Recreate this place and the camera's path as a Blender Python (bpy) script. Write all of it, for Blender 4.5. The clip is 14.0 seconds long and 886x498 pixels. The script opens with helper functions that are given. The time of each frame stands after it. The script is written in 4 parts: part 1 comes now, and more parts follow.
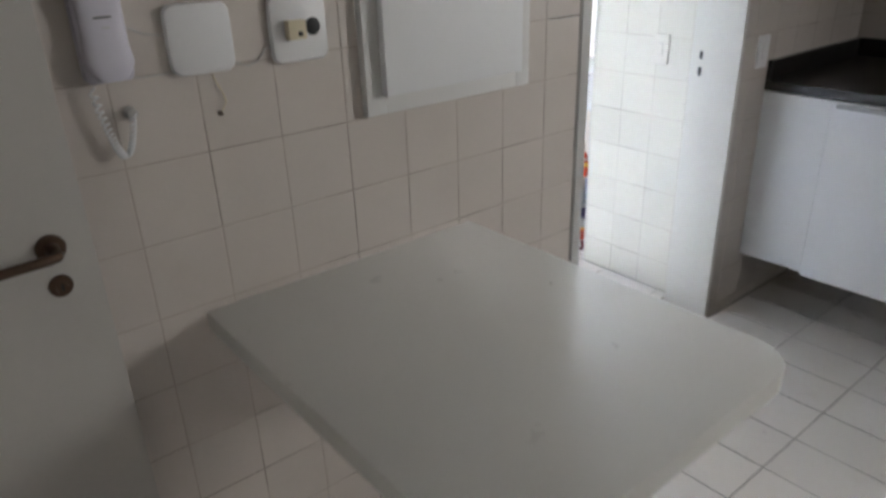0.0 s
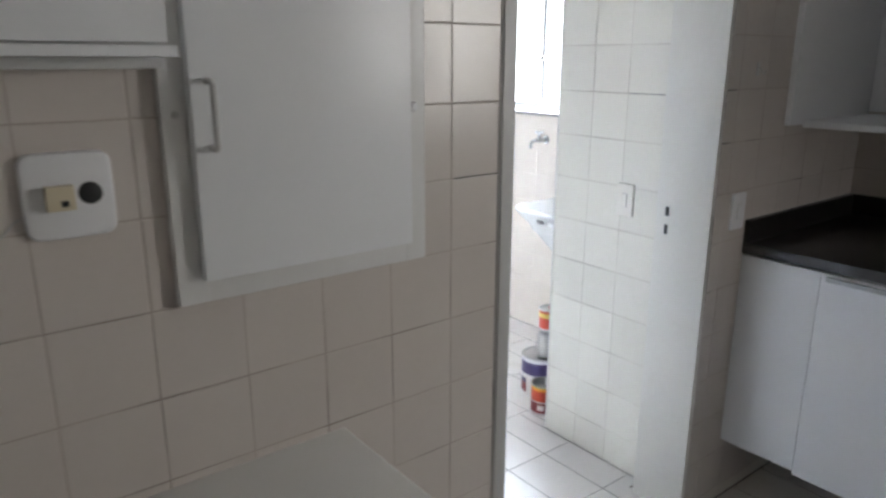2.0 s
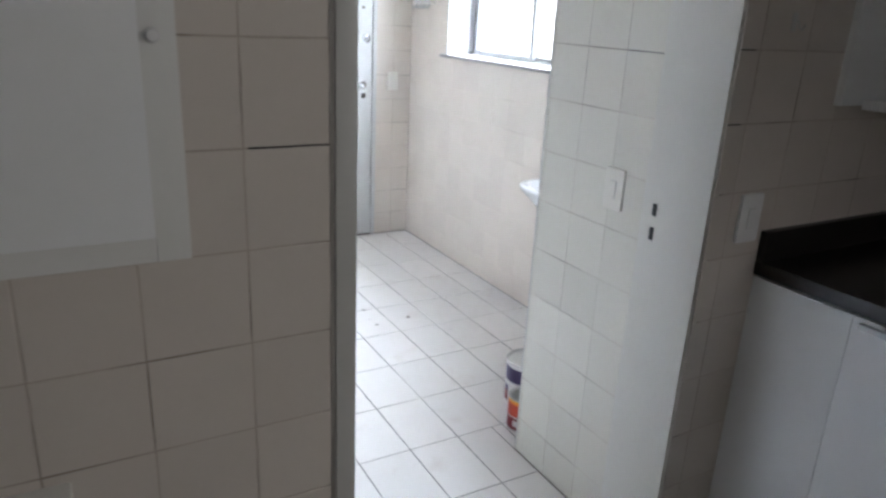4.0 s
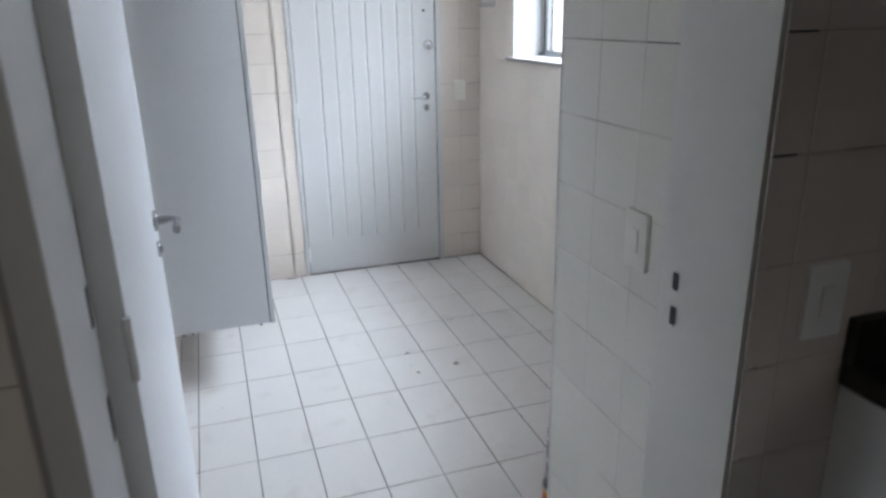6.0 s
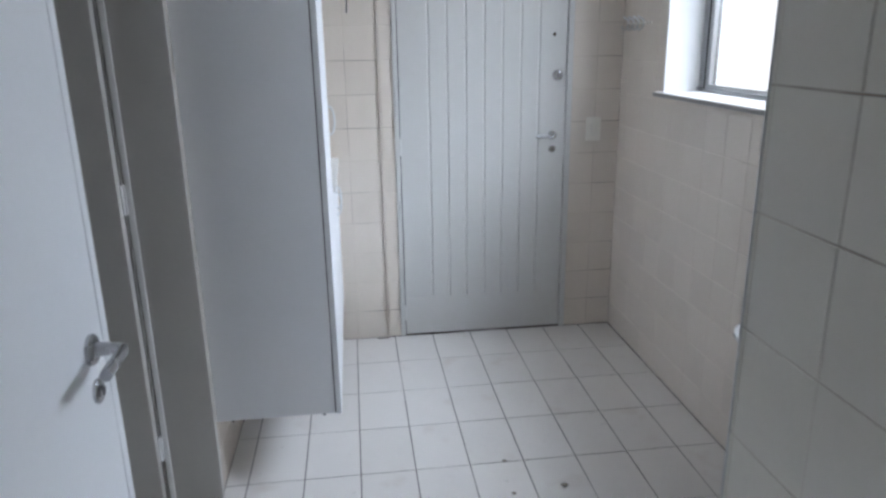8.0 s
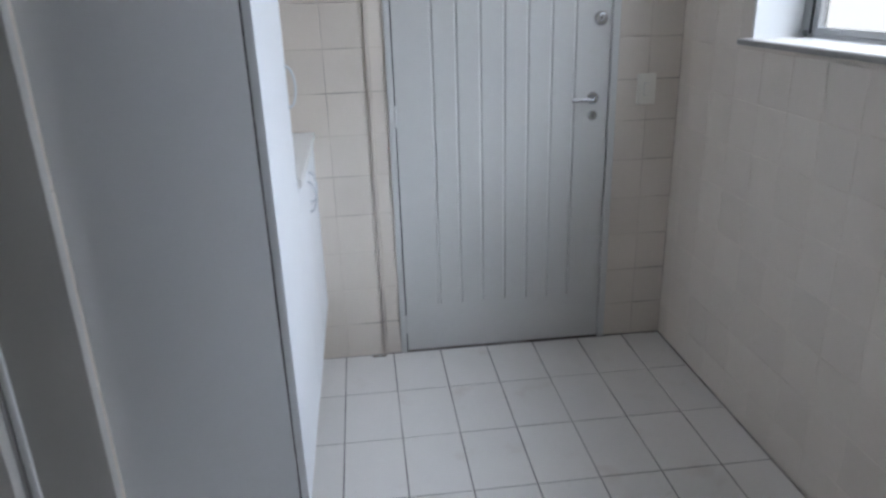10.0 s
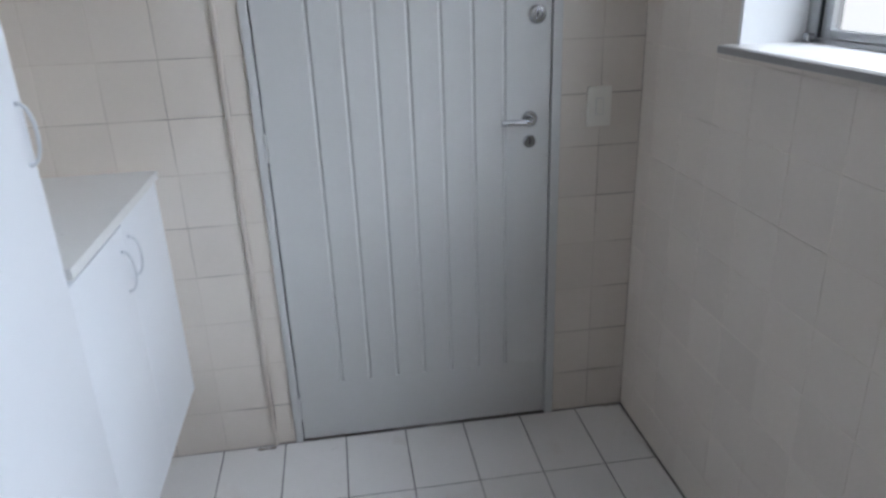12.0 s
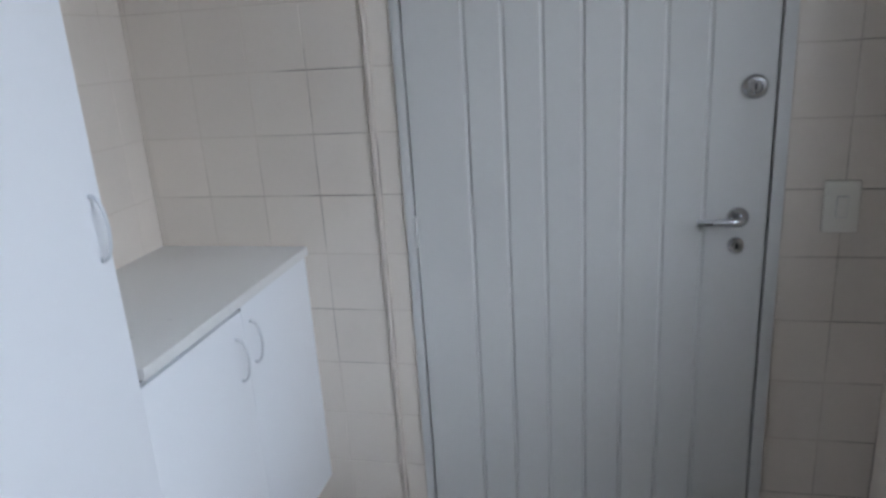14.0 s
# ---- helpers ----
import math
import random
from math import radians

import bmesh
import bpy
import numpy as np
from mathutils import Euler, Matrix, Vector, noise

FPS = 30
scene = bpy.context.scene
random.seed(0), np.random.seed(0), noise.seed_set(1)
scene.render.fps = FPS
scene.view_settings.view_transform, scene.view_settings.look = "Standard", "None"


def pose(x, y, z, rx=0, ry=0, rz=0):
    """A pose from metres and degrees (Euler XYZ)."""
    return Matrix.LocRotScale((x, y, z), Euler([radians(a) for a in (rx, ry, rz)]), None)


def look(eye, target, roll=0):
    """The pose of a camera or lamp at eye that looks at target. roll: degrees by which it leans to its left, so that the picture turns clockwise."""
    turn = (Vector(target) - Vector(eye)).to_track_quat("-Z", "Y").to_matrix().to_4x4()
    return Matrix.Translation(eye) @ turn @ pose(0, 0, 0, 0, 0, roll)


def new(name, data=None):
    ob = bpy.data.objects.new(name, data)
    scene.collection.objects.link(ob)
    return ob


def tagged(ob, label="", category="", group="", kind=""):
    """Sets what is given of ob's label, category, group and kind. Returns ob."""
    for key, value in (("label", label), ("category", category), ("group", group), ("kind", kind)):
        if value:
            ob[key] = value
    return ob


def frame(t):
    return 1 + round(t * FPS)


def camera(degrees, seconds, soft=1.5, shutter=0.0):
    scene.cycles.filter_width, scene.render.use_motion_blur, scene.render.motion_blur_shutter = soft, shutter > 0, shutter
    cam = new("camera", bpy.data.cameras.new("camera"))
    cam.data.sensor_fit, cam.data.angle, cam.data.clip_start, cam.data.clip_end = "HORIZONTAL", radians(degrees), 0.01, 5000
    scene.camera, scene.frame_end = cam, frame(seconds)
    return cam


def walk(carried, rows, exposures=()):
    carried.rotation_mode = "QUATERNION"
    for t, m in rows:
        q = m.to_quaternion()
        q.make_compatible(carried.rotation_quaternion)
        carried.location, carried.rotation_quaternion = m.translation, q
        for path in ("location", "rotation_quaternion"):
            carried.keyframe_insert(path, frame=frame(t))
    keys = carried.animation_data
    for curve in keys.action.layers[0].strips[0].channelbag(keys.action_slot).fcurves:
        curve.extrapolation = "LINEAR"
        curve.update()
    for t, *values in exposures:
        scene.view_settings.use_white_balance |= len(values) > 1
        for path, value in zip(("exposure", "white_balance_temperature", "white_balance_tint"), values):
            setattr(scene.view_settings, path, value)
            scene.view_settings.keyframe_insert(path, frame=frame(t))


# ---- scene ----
cam = camera(64.8, 14.0, soft=2.7, shutter=0.5)
PATH = [
    (0, (-2.191, -4.337, 1.527), (-1.054, -2.912, 0.703), -2.0),
    (0.5, (-2.09, -4.288, 1.54), (-0.971, -2.779, 0.855), -2.0),
    (1, (-1.953, -4.187, 1.554), (-0.798, -2.665, 0.961), -0.7),
    (1.5, (-1.853, -4.154, 1.56), (-0.649, -2.659, 1.0), -0.6),
    (2, (-1.686, -4.174, 1.561), (-0.501, -2.652, 1.033), 0.1),
    (2.5, (-1.532, -4.203, 1.553), (-0.427, -2.64, 0.973), -0.2),
    (3, (-1.391, -4.161, 1.531), (-0.299, -2.603, 0.915), -0.4),
    (3.2, (-1.317, -4.12, 1.53), (-0.222, -2.567, 0.907), 0.9),
    (5.3, (-0.59, -3.934, 1.489), (0.074, -2.17, 0.82), 0.5),
    (5.5, (-0.54, -3.875, 1.494), (0.111, -2.104, 0.831), -0.5),
    (6, (-0.423, -3.749, 1.5), (0.17, -1.949, 0.861), -1.2),
    (6.5, (-0.263, -3.631, 1.509), (0.135, -1.768, 0.902), 1.0),
    (7, (-0.188, -3.501, 1.499), (0.038, -1.615, 0.875), -0.3),
    (7.5, (-0.173, -3.286, 1.509), (0.026, -1.391, 0.899), -0.5),
    (8, (-0.166, -3.118, 1.503), (0.073, -1.217, 0.928), -0.9),
    (8.2, (-0.157, -3.045, 1.491), (0.046, -1.143, 0.905), -0.9),
    (10.3, (-0.007, -2.224, 1.449), (0.187, -0.365, 0.738), -2.1),
    (10.5, (0.036, -2.15, 1.455), (0.194, -0.289, 0.739), -1.6),
    (11, (0.105, -2.002, 1.434), (0.287, -0.148, 0.706), -2.3),
    (11.5, (0.188, -1.818, 1.444), (0.41, 0.025, 0.7), -2.7),
    (12, (0.272, -1.691, 1.45), (0.532, 0.149, 0.709), -2.1),
    (12.5, (0.392, -1.583, 1.456), (0.391, 0.289, 0.75), -1.7),
    (13, (0.482, -1.489, 1.463), (0.166, 0.368, 0.789), -4.3),
    (13.5, (0.488, -1.403, 1.464), (0.158, 0.465, 0.831), -3.7),
    (14, (0.525, -1.352, 1.477), (0.077, 0.507, 0.89), -3.7),
]
EXPOSURES = [(0, 1.25), (1.5, 1.0), (3.2, 0.55), (5.3, -0.3), (6.5, -0.8), (8.2, -1.15), (10.3, -1.50), (12.5, -1.56), (14, -1.82)]
walk(cam, [(t, look(eye, target, roll)) for t, eye, target, roll in PATH], EXPOSURES)

# ---- world, daylight and lamps ----
world = bpy.data.worlds.new("sky")
scene.world = world
world.use_nodes = True
wn = world.node_tree
sky = wn.nodes.new("ShaderNodeTexSky")
sky.sky_type = "NISHITA"
sky.sun_disc = False
sky.sun_elevation, sky.sun_rotation = radians(48), radians(-120)
wn.links.new(sky.outputs["Color"], wn.nodes["Background"].inputs["Color"])
wn.nodes["Background"].inputs["Strength"].default_value = 0.15


def lamp(name, kind, m, energy, colour, **settings):
    data = bpy.data.lights.new(name, kind)
    data.energy, data.color = energy, colour
    for key, value in settings.items():
        setattr(data, key, value)
    ob = new(name, data)
    ob.matrix_world = m
    return ob


# Overcast daylight: a soft sun, and the sky's light at the openings.
lamp("sun", "SUN", look((0, 0, 8), (5, 4, 0)), 1.0, (1, 0.97, 0.92), angle=radians(15))
lamp("laundry_window_light", "AREA", look((2.25, -1.45, 2.50), (1.63, -1.27, 1.68)), 490, (0.752, 0.86, 1.04), shape="RECTANGLE", size=3.6, size_y=1.3)
lamp("kitchen_window_light", "AREA", look((1.31, -5.15, 1.66), (-0.80, -3.30, 0.88)), 22.0, (0.985, 0.968, 0.945), shape="RECTANGLE", size=0.8, size_y=1.0, spread=radians(150))


# ---- materials ----
def material(name, colour, rough=0.5, metal=0.0, vary=0.05, scale=6.0, bump=0.0, bump_scale=80.0, coat=0.0, per_piece=0.0, stains=0.0, stain_colour=(0.2, 0.15, 0.1), stain_scale=3.0, stain_from=(0.60, 0.74)):
    """A painted or plain surface with variation at two scales, fine relief, and stains of their own shape."""
    mat = bpy.data.materials.new(name)
    mat.use_nodes = True
    nodes, links = mat.node_tree.nodes, mat.node_tree.links
    bsdf = nodes["Principled BSDF"]
    bsdf.inputs["Roughness"].default_value = rough
    bsdf.inputs["Metallic"].default_value = metal
    bsdf.inputs["Coat Weight"].default_value = coat
    bsdf.inputs["Coat Roughness"].default_value = 0.08
    coords = nodes.new("ShaderNodeNewGeometry").outputs["Position"]

    def grain(size, detail=4.0):
        n = nodes.new("ShaderNodeTexNoise")
        n.inputs["Scale"].default_value, n.inputs["Detail"].default_value = size, detail
        links.new(coords, n.inputs["Vector"])
        return n.outputs["Fac"]

    def maths(op, a, b):
        n = nodes.new("ShaderNodeMath")
        n.operation = op
        for k, v in enumerate((a, b)):
            if isinstance(v, (int, float)):
                n.inputs[k].default_value = v
            else:
                links.new(v, n.inputs[k])
        return n.outputs[0]

    both = maths("ADD", maths("MULTIPLY", grain(scale), 0.65), maths("MULTIPLY", grain(scale * 14), 0.35))
    value = maths("ADD", maths("MULTIPLY", maths("SUBTRACT", both, 0.5), 4 * vary), 1.0)
    if per_piece:
        info = nodes.new("ShaderNodeObjectInfo")
        value = maths("ADD", value, maths("MULTIPLY", maths("SUBTRACT", info.outputs["Random"], 0.5), 2 * per_piece))
    tint = nodes.new("ShaderNodeMix")
    tint.data_type, tint.blend_type = "RGBA", "MULTIPLY"
    tint.inputs["Factor"].default_value = 1.0
    tint.inputs["A"].default_value = (*colour, 1)
    grey = nodes.new("ShaderNodeCombineColor")
    for k in range(3):
        links.new(value, grey.inputs[k])
    links.new(grey.outputs[0], tint.inputs["B"])
    last = tint.outputs["Result"]
    if stains:
        ramp = nodes.new("ShaderNodeMapRange")
        ramp.inputs["From Min"].default_value, ramp.inputs["From Max"].default_value = stain_from
        ramp.inputs["To Max"].default_value = stains
        links.new(grain(stain_scale, 8.0), ramp.inputs["Value"])
        mix = nodes.new("ShaderNodeMix")
        mix.data_type = "RGBA"
        mix.inputs["B"].default_value = (*stain_colour, 1)
        links.new(ramp.outputs["Result"], mix.inputs["Factor"])
        links.new(last, mix.inputs["A"])
        last = mix.outputs["Result"]
    links.new(last, bsdf.inputs["Base Color"])
    links.new(maths("ADD", maths("MULTIPLY", maths("SUBTRACT", grain(scale * 3), 0.5), 0.25 * (1 - metal) * rough + 0.05), rough), bsdf.inputs["Roughness"])
    if bump:
        b = nodes.new("ShaderNodeBump")
        b.inputs["Strength"].default_value, b.inputs["Distance"].default_value = bump, 0.002
        links.new(grain(bump_scale), b.inputs["Height"])
        links.new(b.outputs["Normal"], bsdf.inputs["Normal"])
    return mat


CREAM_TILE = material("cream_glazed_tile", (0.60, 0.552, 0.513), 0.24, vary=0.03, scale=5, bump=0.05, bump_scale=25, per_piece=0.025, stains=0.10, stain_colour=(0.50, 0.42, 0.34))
WHITE_TILE = material("white_glazed_tile", (0.77, 0.742, 0.665), 0.24, vary=0.03, scale=5, bump=0.05, bump_scale=25, per_piece=0.025, stains=0.10, stain_colour=(0.55, 0.47, 0.38))
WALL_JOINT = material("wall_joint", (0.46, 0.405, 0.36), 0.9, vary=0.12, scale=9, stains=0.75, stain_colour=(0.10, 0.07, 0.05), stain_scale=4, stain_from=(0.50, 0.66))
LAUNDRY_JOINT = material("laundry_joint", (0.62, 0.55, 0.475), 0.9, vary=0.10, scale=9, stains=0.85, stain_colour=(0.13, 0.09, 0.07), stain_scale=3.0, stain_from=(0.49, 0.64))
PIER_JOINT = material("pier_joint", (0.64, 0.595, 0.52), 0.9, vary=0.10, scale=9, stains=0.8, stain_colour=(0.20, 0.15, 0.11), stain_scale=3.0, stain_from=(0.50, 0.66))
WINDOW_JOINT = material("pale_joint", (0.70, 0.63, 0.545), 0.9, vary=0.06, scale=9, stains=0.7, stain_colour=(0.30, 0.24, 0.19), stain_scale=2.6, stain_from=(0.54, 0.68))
FLOOR_TILE = material("floor_tile", (0.775, 0.745, 0.712), 0.30, vary=0.035, scale=5, bump=0.0, bump_scale=60, per_piece=0.025, stains=0.35, stain_colour=(0.56, 0.47, 0.41), stain_scale=6)
FLOOR_JOINT = material("floor_joint", (0.15, 0.128, 0.115), 0.9, vary=0.2, scale=12, stains=0.85, stain_colour=(0.50, 0.47, 0.44), stain_scale=2.2, stain_from=(0.50, 0.64))
PLASTER = material("painted_plaster", (0.72, 0.70, 0.66), 0.8, vary=0.03, bump=0.1)
CEILING = material("ceiling_paint", (0.70, 0.69, 0.67), 0.85, vary=0.02, bump=0.1)
WHITE_PAINT = material("white_gloss_paint", (0.70, 0.70, 0.69), 0.35, vary=0.03, scale=4, bump=0.12, bump_scale=45, stains=0.10, stain_colour=(0.5, 0.47, 0.43))
DOOR_PAINT = material("grey_white_door_paint", (0.70, 0.715, 0.73), 0.38, vary=0.02, scale=3, bump=0.15, bump_scale=55, stains=0.08, stain_colour=(0.5, 0.48, 0.45))
MELAMINE = material("white_melamine", (0.785, 0.80, 0.82), 0.34, vary=0.012, scale=2.5, bump=0.03, bump_scale=120)
TABLE_TOP = material("table_laminate", (0.71, 0.705, 0.685), 0.30, vary=0.012, scale=3, bump=0.0, bump_scale=150)
EDGE = material("edge_band", (0.55, 0.55, 0.54), 0.5, vary=0.03)
GRANITE = material("black_granite", (0.014, 0.012, 0.012), 0.30, vary=0.35, scale=60)
CHROME = material("chrome", (0.46, 0.46, 0.47), 0.27, 1.0, vary=0.02)
ALUMINIUM = material("aluminium", (0.38, 0.385, 0.39), 0.38, 1.0, vary=0.04, scale=12)
BRONZE = material("dark_bronze", (0.11, 0.075, 0.055), 0.38, 0.9, vary=0.12, scale=30)
STONE_SILL = material("pale_stone_sill", (0.62, 0.60, 0.57), 0.35, vary=0.10, scale=30)
# Grey of the stone sill edge and of dark door joints and gaps.
GREY_EDGE_GAP = material("grey_edge_and_gap", (0.30, 0.285, 0.27), 0.5, vary=0.10, scale=30)
WHITE_PLASTIC = material("white_plastic", (0.76, 0.765, 0.78), 0.32, vary=0.012, scale=6)
CREAM_PLASTIC = material("cream_plastic", (0.77, 0.735, 0.665), 0.35, vary=0.02, scale=6)
LAVENDER_PLASTIC = material("lavender_white_plastic", (0.63, 0.615, 0.70), 0.35, vary=0.02, scale=6)
BEAD = material("beige_joint_bead", (0.60, 0.535, 0.47), 0.7, vary=0.10, scale=14, stains=0.5, stain_colour=(0.30, 0.23, 0.17), stain_scale=5)
AGED_PLASTIC = material("aged_cream_plastic", (0.66, 0.59, 0.43), 0.4, vary=0.03)
GREY_PLASTIC = material("grey_plastic", (0.50, 0.50, 0.49), 0.4, vary=0.03)
BLACK = material("black_plastic", (0.015, 0.016, 0.018), 0.45, vary=0.1)
# Near-black filler that paints the shade in narrow gaps; also used for open tile joints.
DARK_GAP = material("dark_gap", (0.03, 0.03, 0.032), 0.8, vary=0.1)
CERAMIC = material("white_ceramic", (0.80, 0.80, 0.80), 0.14, vary=0.01, coat=0.4)
TIN = material("tin_plate", (0.55, 0.55, 0.54), 0.34, 1.0, vary=0.08, scale=30)
RED_PRINT = material("red_print", (0.52, 0.06, 0.03), 0.35, vary=0.08, scale=40)
DARK_RED_PRINT = material("dark_red_print", (0.20, 0.02, 0.03), 0.35, vary=0.08, scale=40)
ORANGE_PRINT = material("orange_print", (0.78, 0.28, 0.03), 0.35, vary=0.08, scale=40)
YELLOW_PRINT = material("yellow_print", (0.74, 0.52, 0.12), 0.35, vary=0.08, scale=40)
PURPLE_PRINT = material("purple_print", (0.07, 0.05, 0.14), 0.35, vary=0.10, scale=40)
BLUE_PRINT = material("blue_print", (0.12, 0.16, 0.36), 0.35, vary=0.10, scale=40)
WHITE_PRINT = material("white_print", (0.74, 0.72, 0.72), 0.35, vary=0.03, scale=40)
DEBRIS = material("plaster_crumb", (0.30, 0.26, 0.22), 0.9, vary=0.15, scale=90)

JAMB_PAINT = material("cream_white_jamb_paint", (0.72, 0.70, 0.645), 0.35, vary=0.03, scale=4, bump=0.12, bump_scale=45, stains=0.10, stain_colour=(0.5, 0.47, 0.43))
# Darker than the other doors: the kitchen leaf's lack of light, put into its colour.
SHADED_LEAF_PAINT = material("shaded_kitchen_door_paint", (0.43, 0.415, 0.39), 0.45, vary=0.03, scale=3, bump=0.15, bump_scale=55)
GREIGE_PAINT = material("greige_door_paint", (0.43, 0.415, 0.385), 0.42, vary=0.03, scale=4, bump=0.12, bump_scale=45)
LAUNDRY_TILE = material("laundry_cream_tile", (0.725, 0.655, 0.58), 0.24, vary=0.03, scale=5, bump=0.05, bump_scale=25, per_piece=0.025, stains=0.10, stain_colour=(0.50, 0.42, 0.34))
END_DOOR_PAINT = material("pale_grey_door_paint", (0.60, 0.595, 0.575), 0.38, vary=0.02, scale=3, bump=0.15, bump_scale=55, stains=0.08, stain_colour=(0.42, 0.41, 0.39))
SATIN = material("satin_grey_handle", (0.66, 0.68, 0.70), 0.35, 0.3, vary=0.03)
GLASS = bpy.data.materials.new("window_glass")
GLASS.use_nodes = True
GLASS.node_tree.nodes["Principled BSDF"].inputs["Transmission Weight"].default_value = 1.0
GLASS.node_tree.nodes["Principled BSDF"].inputs["Roughness"].default_value = 0.02
GLASS.node_tree.nodes["Principled BSDF"].inputs["IOR"].default_value = 1.05
GLOW = bpy.data.materials.new("bright_overcast_sky")
GLOW.use_nodes = True
GLOW.node_tree.nodes["Principled BSDF"].inputs["Emission Color"].default_value = (0.93, 0.96, 1.0, 1)
GLOW.node_tree.nodes["Principled BSDF"].inputs["Emission Strength"].default_value = 3.2


# ---- building helpers ----
def box(bm, a, b, bevel=0.0, segments=2):
    """A box between two corners, its edges rounded."""
    lo, hi = [min(p) for p in zip(a, b)], [max(p) for p in zip(a, b)]
    m = Matrix.Translation([(p + q) / 2 for p, q in zip(lo, hi)]) @ Matrix.Diagonal([q - p for p, q in zip(lo, hi)] + [1])
    verts = bmesh.ops.create_cube(bm, size=1, matrix=m)["verts"]
    if bevel:
        edges = list({e for v in verts for e in v.link_edges})
        bmesh.ops.bevel(bm, geom=edges, offset=bevel, segments=segments, profile=0.7, affect="EDGES", clamp_overlap=True)
    return bm


def boxed(a, b, bevel=0.0, segments=2):
    return box(bmesh.new(), a, b, bevel, segments)


def rod(bm, a, b, r0, r1=None, sides=20):
    """A round bar from a to b."""
    a, b = Vector(a), Vector(b)
    turn = (b - a).to_track_quat("Z", "Y").to_matrix().to_4x4()
    bmesh.ops.create_cone(bm, cap_ends=True, segments=sides, radius1=r0, radius2=r0 if r1 is None else r1, depth=(b - a).length, matrix=Matrix.Translation((a + b) / 2) @ turn)
    return bm


def tube(bm, points, r, sides=10):
    """A bent round bar through points, closed at both ends."""
    points = [Vector(p) for p in points]
    rings, across = [], None
    for k, p in enumerate(points):
        ahead = (points[min(k + 1, len(points) - 1)] - points[max(k - 1, 0)]).normalized()
        if across is None:
            across = ahead.orthogonal().normalized()
        across = (across - ahead * across.dot(ahead)).normalized()
        other = ahead.cross(across)
        rings.append([bm.verts.new(p + r * (math.cos(t) * across + math.sin(t) * other)) for t in (2 * math.pi * i / sides for i in range(sides))])
    for one, two in zip(rings, rings[1:]):
        for i in range(sides):
            bm.faces.new((one[i], one[(i + 1) % sides], two[(i + 1) % sides], two[i]))
    bm.faces.new(rings[0][::-1])
    bm.faces.new(rings[-1])
    return bm


def lathe(profile, sides=32, centre=(0, 0, 0)):
    """A turned shape from (radius, height) pairs; a radius of 0 closes it."""
    bm, rings = bmesh.new(), []
    c = Vector(centre)
    for r, z in profile:
        if r <= 1e-6:
            rings.append([bm.verts.new(c + Vector((0, 0, z)))])
        else:
            rings.append([bm.verts.new(c + Vector((r * math.cos(t), r * math.sin(t), z))) for t in (2 * math.pi * i / sides for i in range(sides))])
    for one, two in zip(rings, rings[1:]):
        for i in range(sides):
            j = (i + 1) % sides
            if len(one) == 1 and len(two) > 1:
                bm.faces.new((one[0], two[j], two[i]))
            elif len(two) == 1 and len(one) > 1:
                bm.faces.new((one[i], one[j], two[0]))
            elif len(one) > 1:
                bm.faces.new((one[i], one[j], two[j], two[i]))
    return bm


def rounded_plate(w, h, depth, radius, bevel, swell=0.0, steps=8):
    """A plate in the x-z plane centred on the origin, its back at y=0 and its face at y=-depth; swell bows its sides outwards."""
    bm, ring = bmesh.new(), []
    for cx, cz, start in ((w / 2 - radius, h / 2 - radius, 0), (-w / 2 + radius, h / 2 - radius, 90), (-w / 2 + radius, -h / 2 + radius, 180), (w / 2 - radius, -h / 2 + radius, 270)):
        for k in range(steps + 1):
            t = radians(start + 90 * k / steps)
            ring.append((cx + radius * math.cos(t), cz + radius * math.sin(t)))
    if swell:
        dense = []
        for (x0, z0), (x1, z1) in zip(ring, ring[1:] + ring[:1]):
            n = 6 if math.hypot(x1 - x0, z1 - z0) > w / 4 else 1
            dense += [(x0 + (x1 - x0) * k / n, z0 + (z1 - z0) * k / n) for k in range(n)]
        ring = [(x * (1 + swell * (1 - (2 * z / h) ** 2)), z * (1 + swell * (1 - (2 * x / w) ** 2))) for x, z in dense]
    rows = []
    for inset, y in ((0, 0), (0, -depth + bevel), (bevel * 0.3, -depth + bevel * 0.3), (bevel, -depth)):
        rows.append([bm.verts.new((x * (1 - 2 * inset / w), y, z * (1 - 2 * inset / h))) for x, z in ring])
    for one, two in zip(rows, rows[1:]):
        for i in range(len(one)):
            j = (i + 1) % len(one)
            bm.faces.new((one[i], one[j], two[j], two[i]))
    bm.faces.new(rows[-1])
    bm.faces.new(rows[0][::-1])
    return bm


def link_mesh(name, bm, mat, smooth=True):
    bmesh.ops.recalc_face_normals(bm, faces=bm.faces)
    me = bpy.data.meshes.new(name)
    bm.to_mesh(me)
    bm.free()
    me.materials.append(mat)
    if smooth:
        for p in me.polygons:
            p.use_smooth = True
        me.set_sharp_from_angle(angle=radians(35))
    return new(name, me)


def part(name, bm, mat, parent, label="", m=None):
    ob = link_mesh(name, bm, mat)
    ob.parent = parent
    if m is not None:
        ob.matrix_basis = m
    return tagged(ob, label) if label else ob


def thing(name, m, label, category, group=""):
    ob = new(name)
    ob.empty_display_size = 0.05
    ob.matrix_basis = m
    return tagged(ob, label, category, group)


def single(name, bm, mat, m, label, category, group=""):
    ob = link_mesh(name, bm, mat)
    ob.matrix_basis = m
    return tagged(ob, label, category, group)


def structure(name, bm, mat, label, category="wall"):
    return tagged(link_mesh(name, bm, mat), label, category, kind="structure")


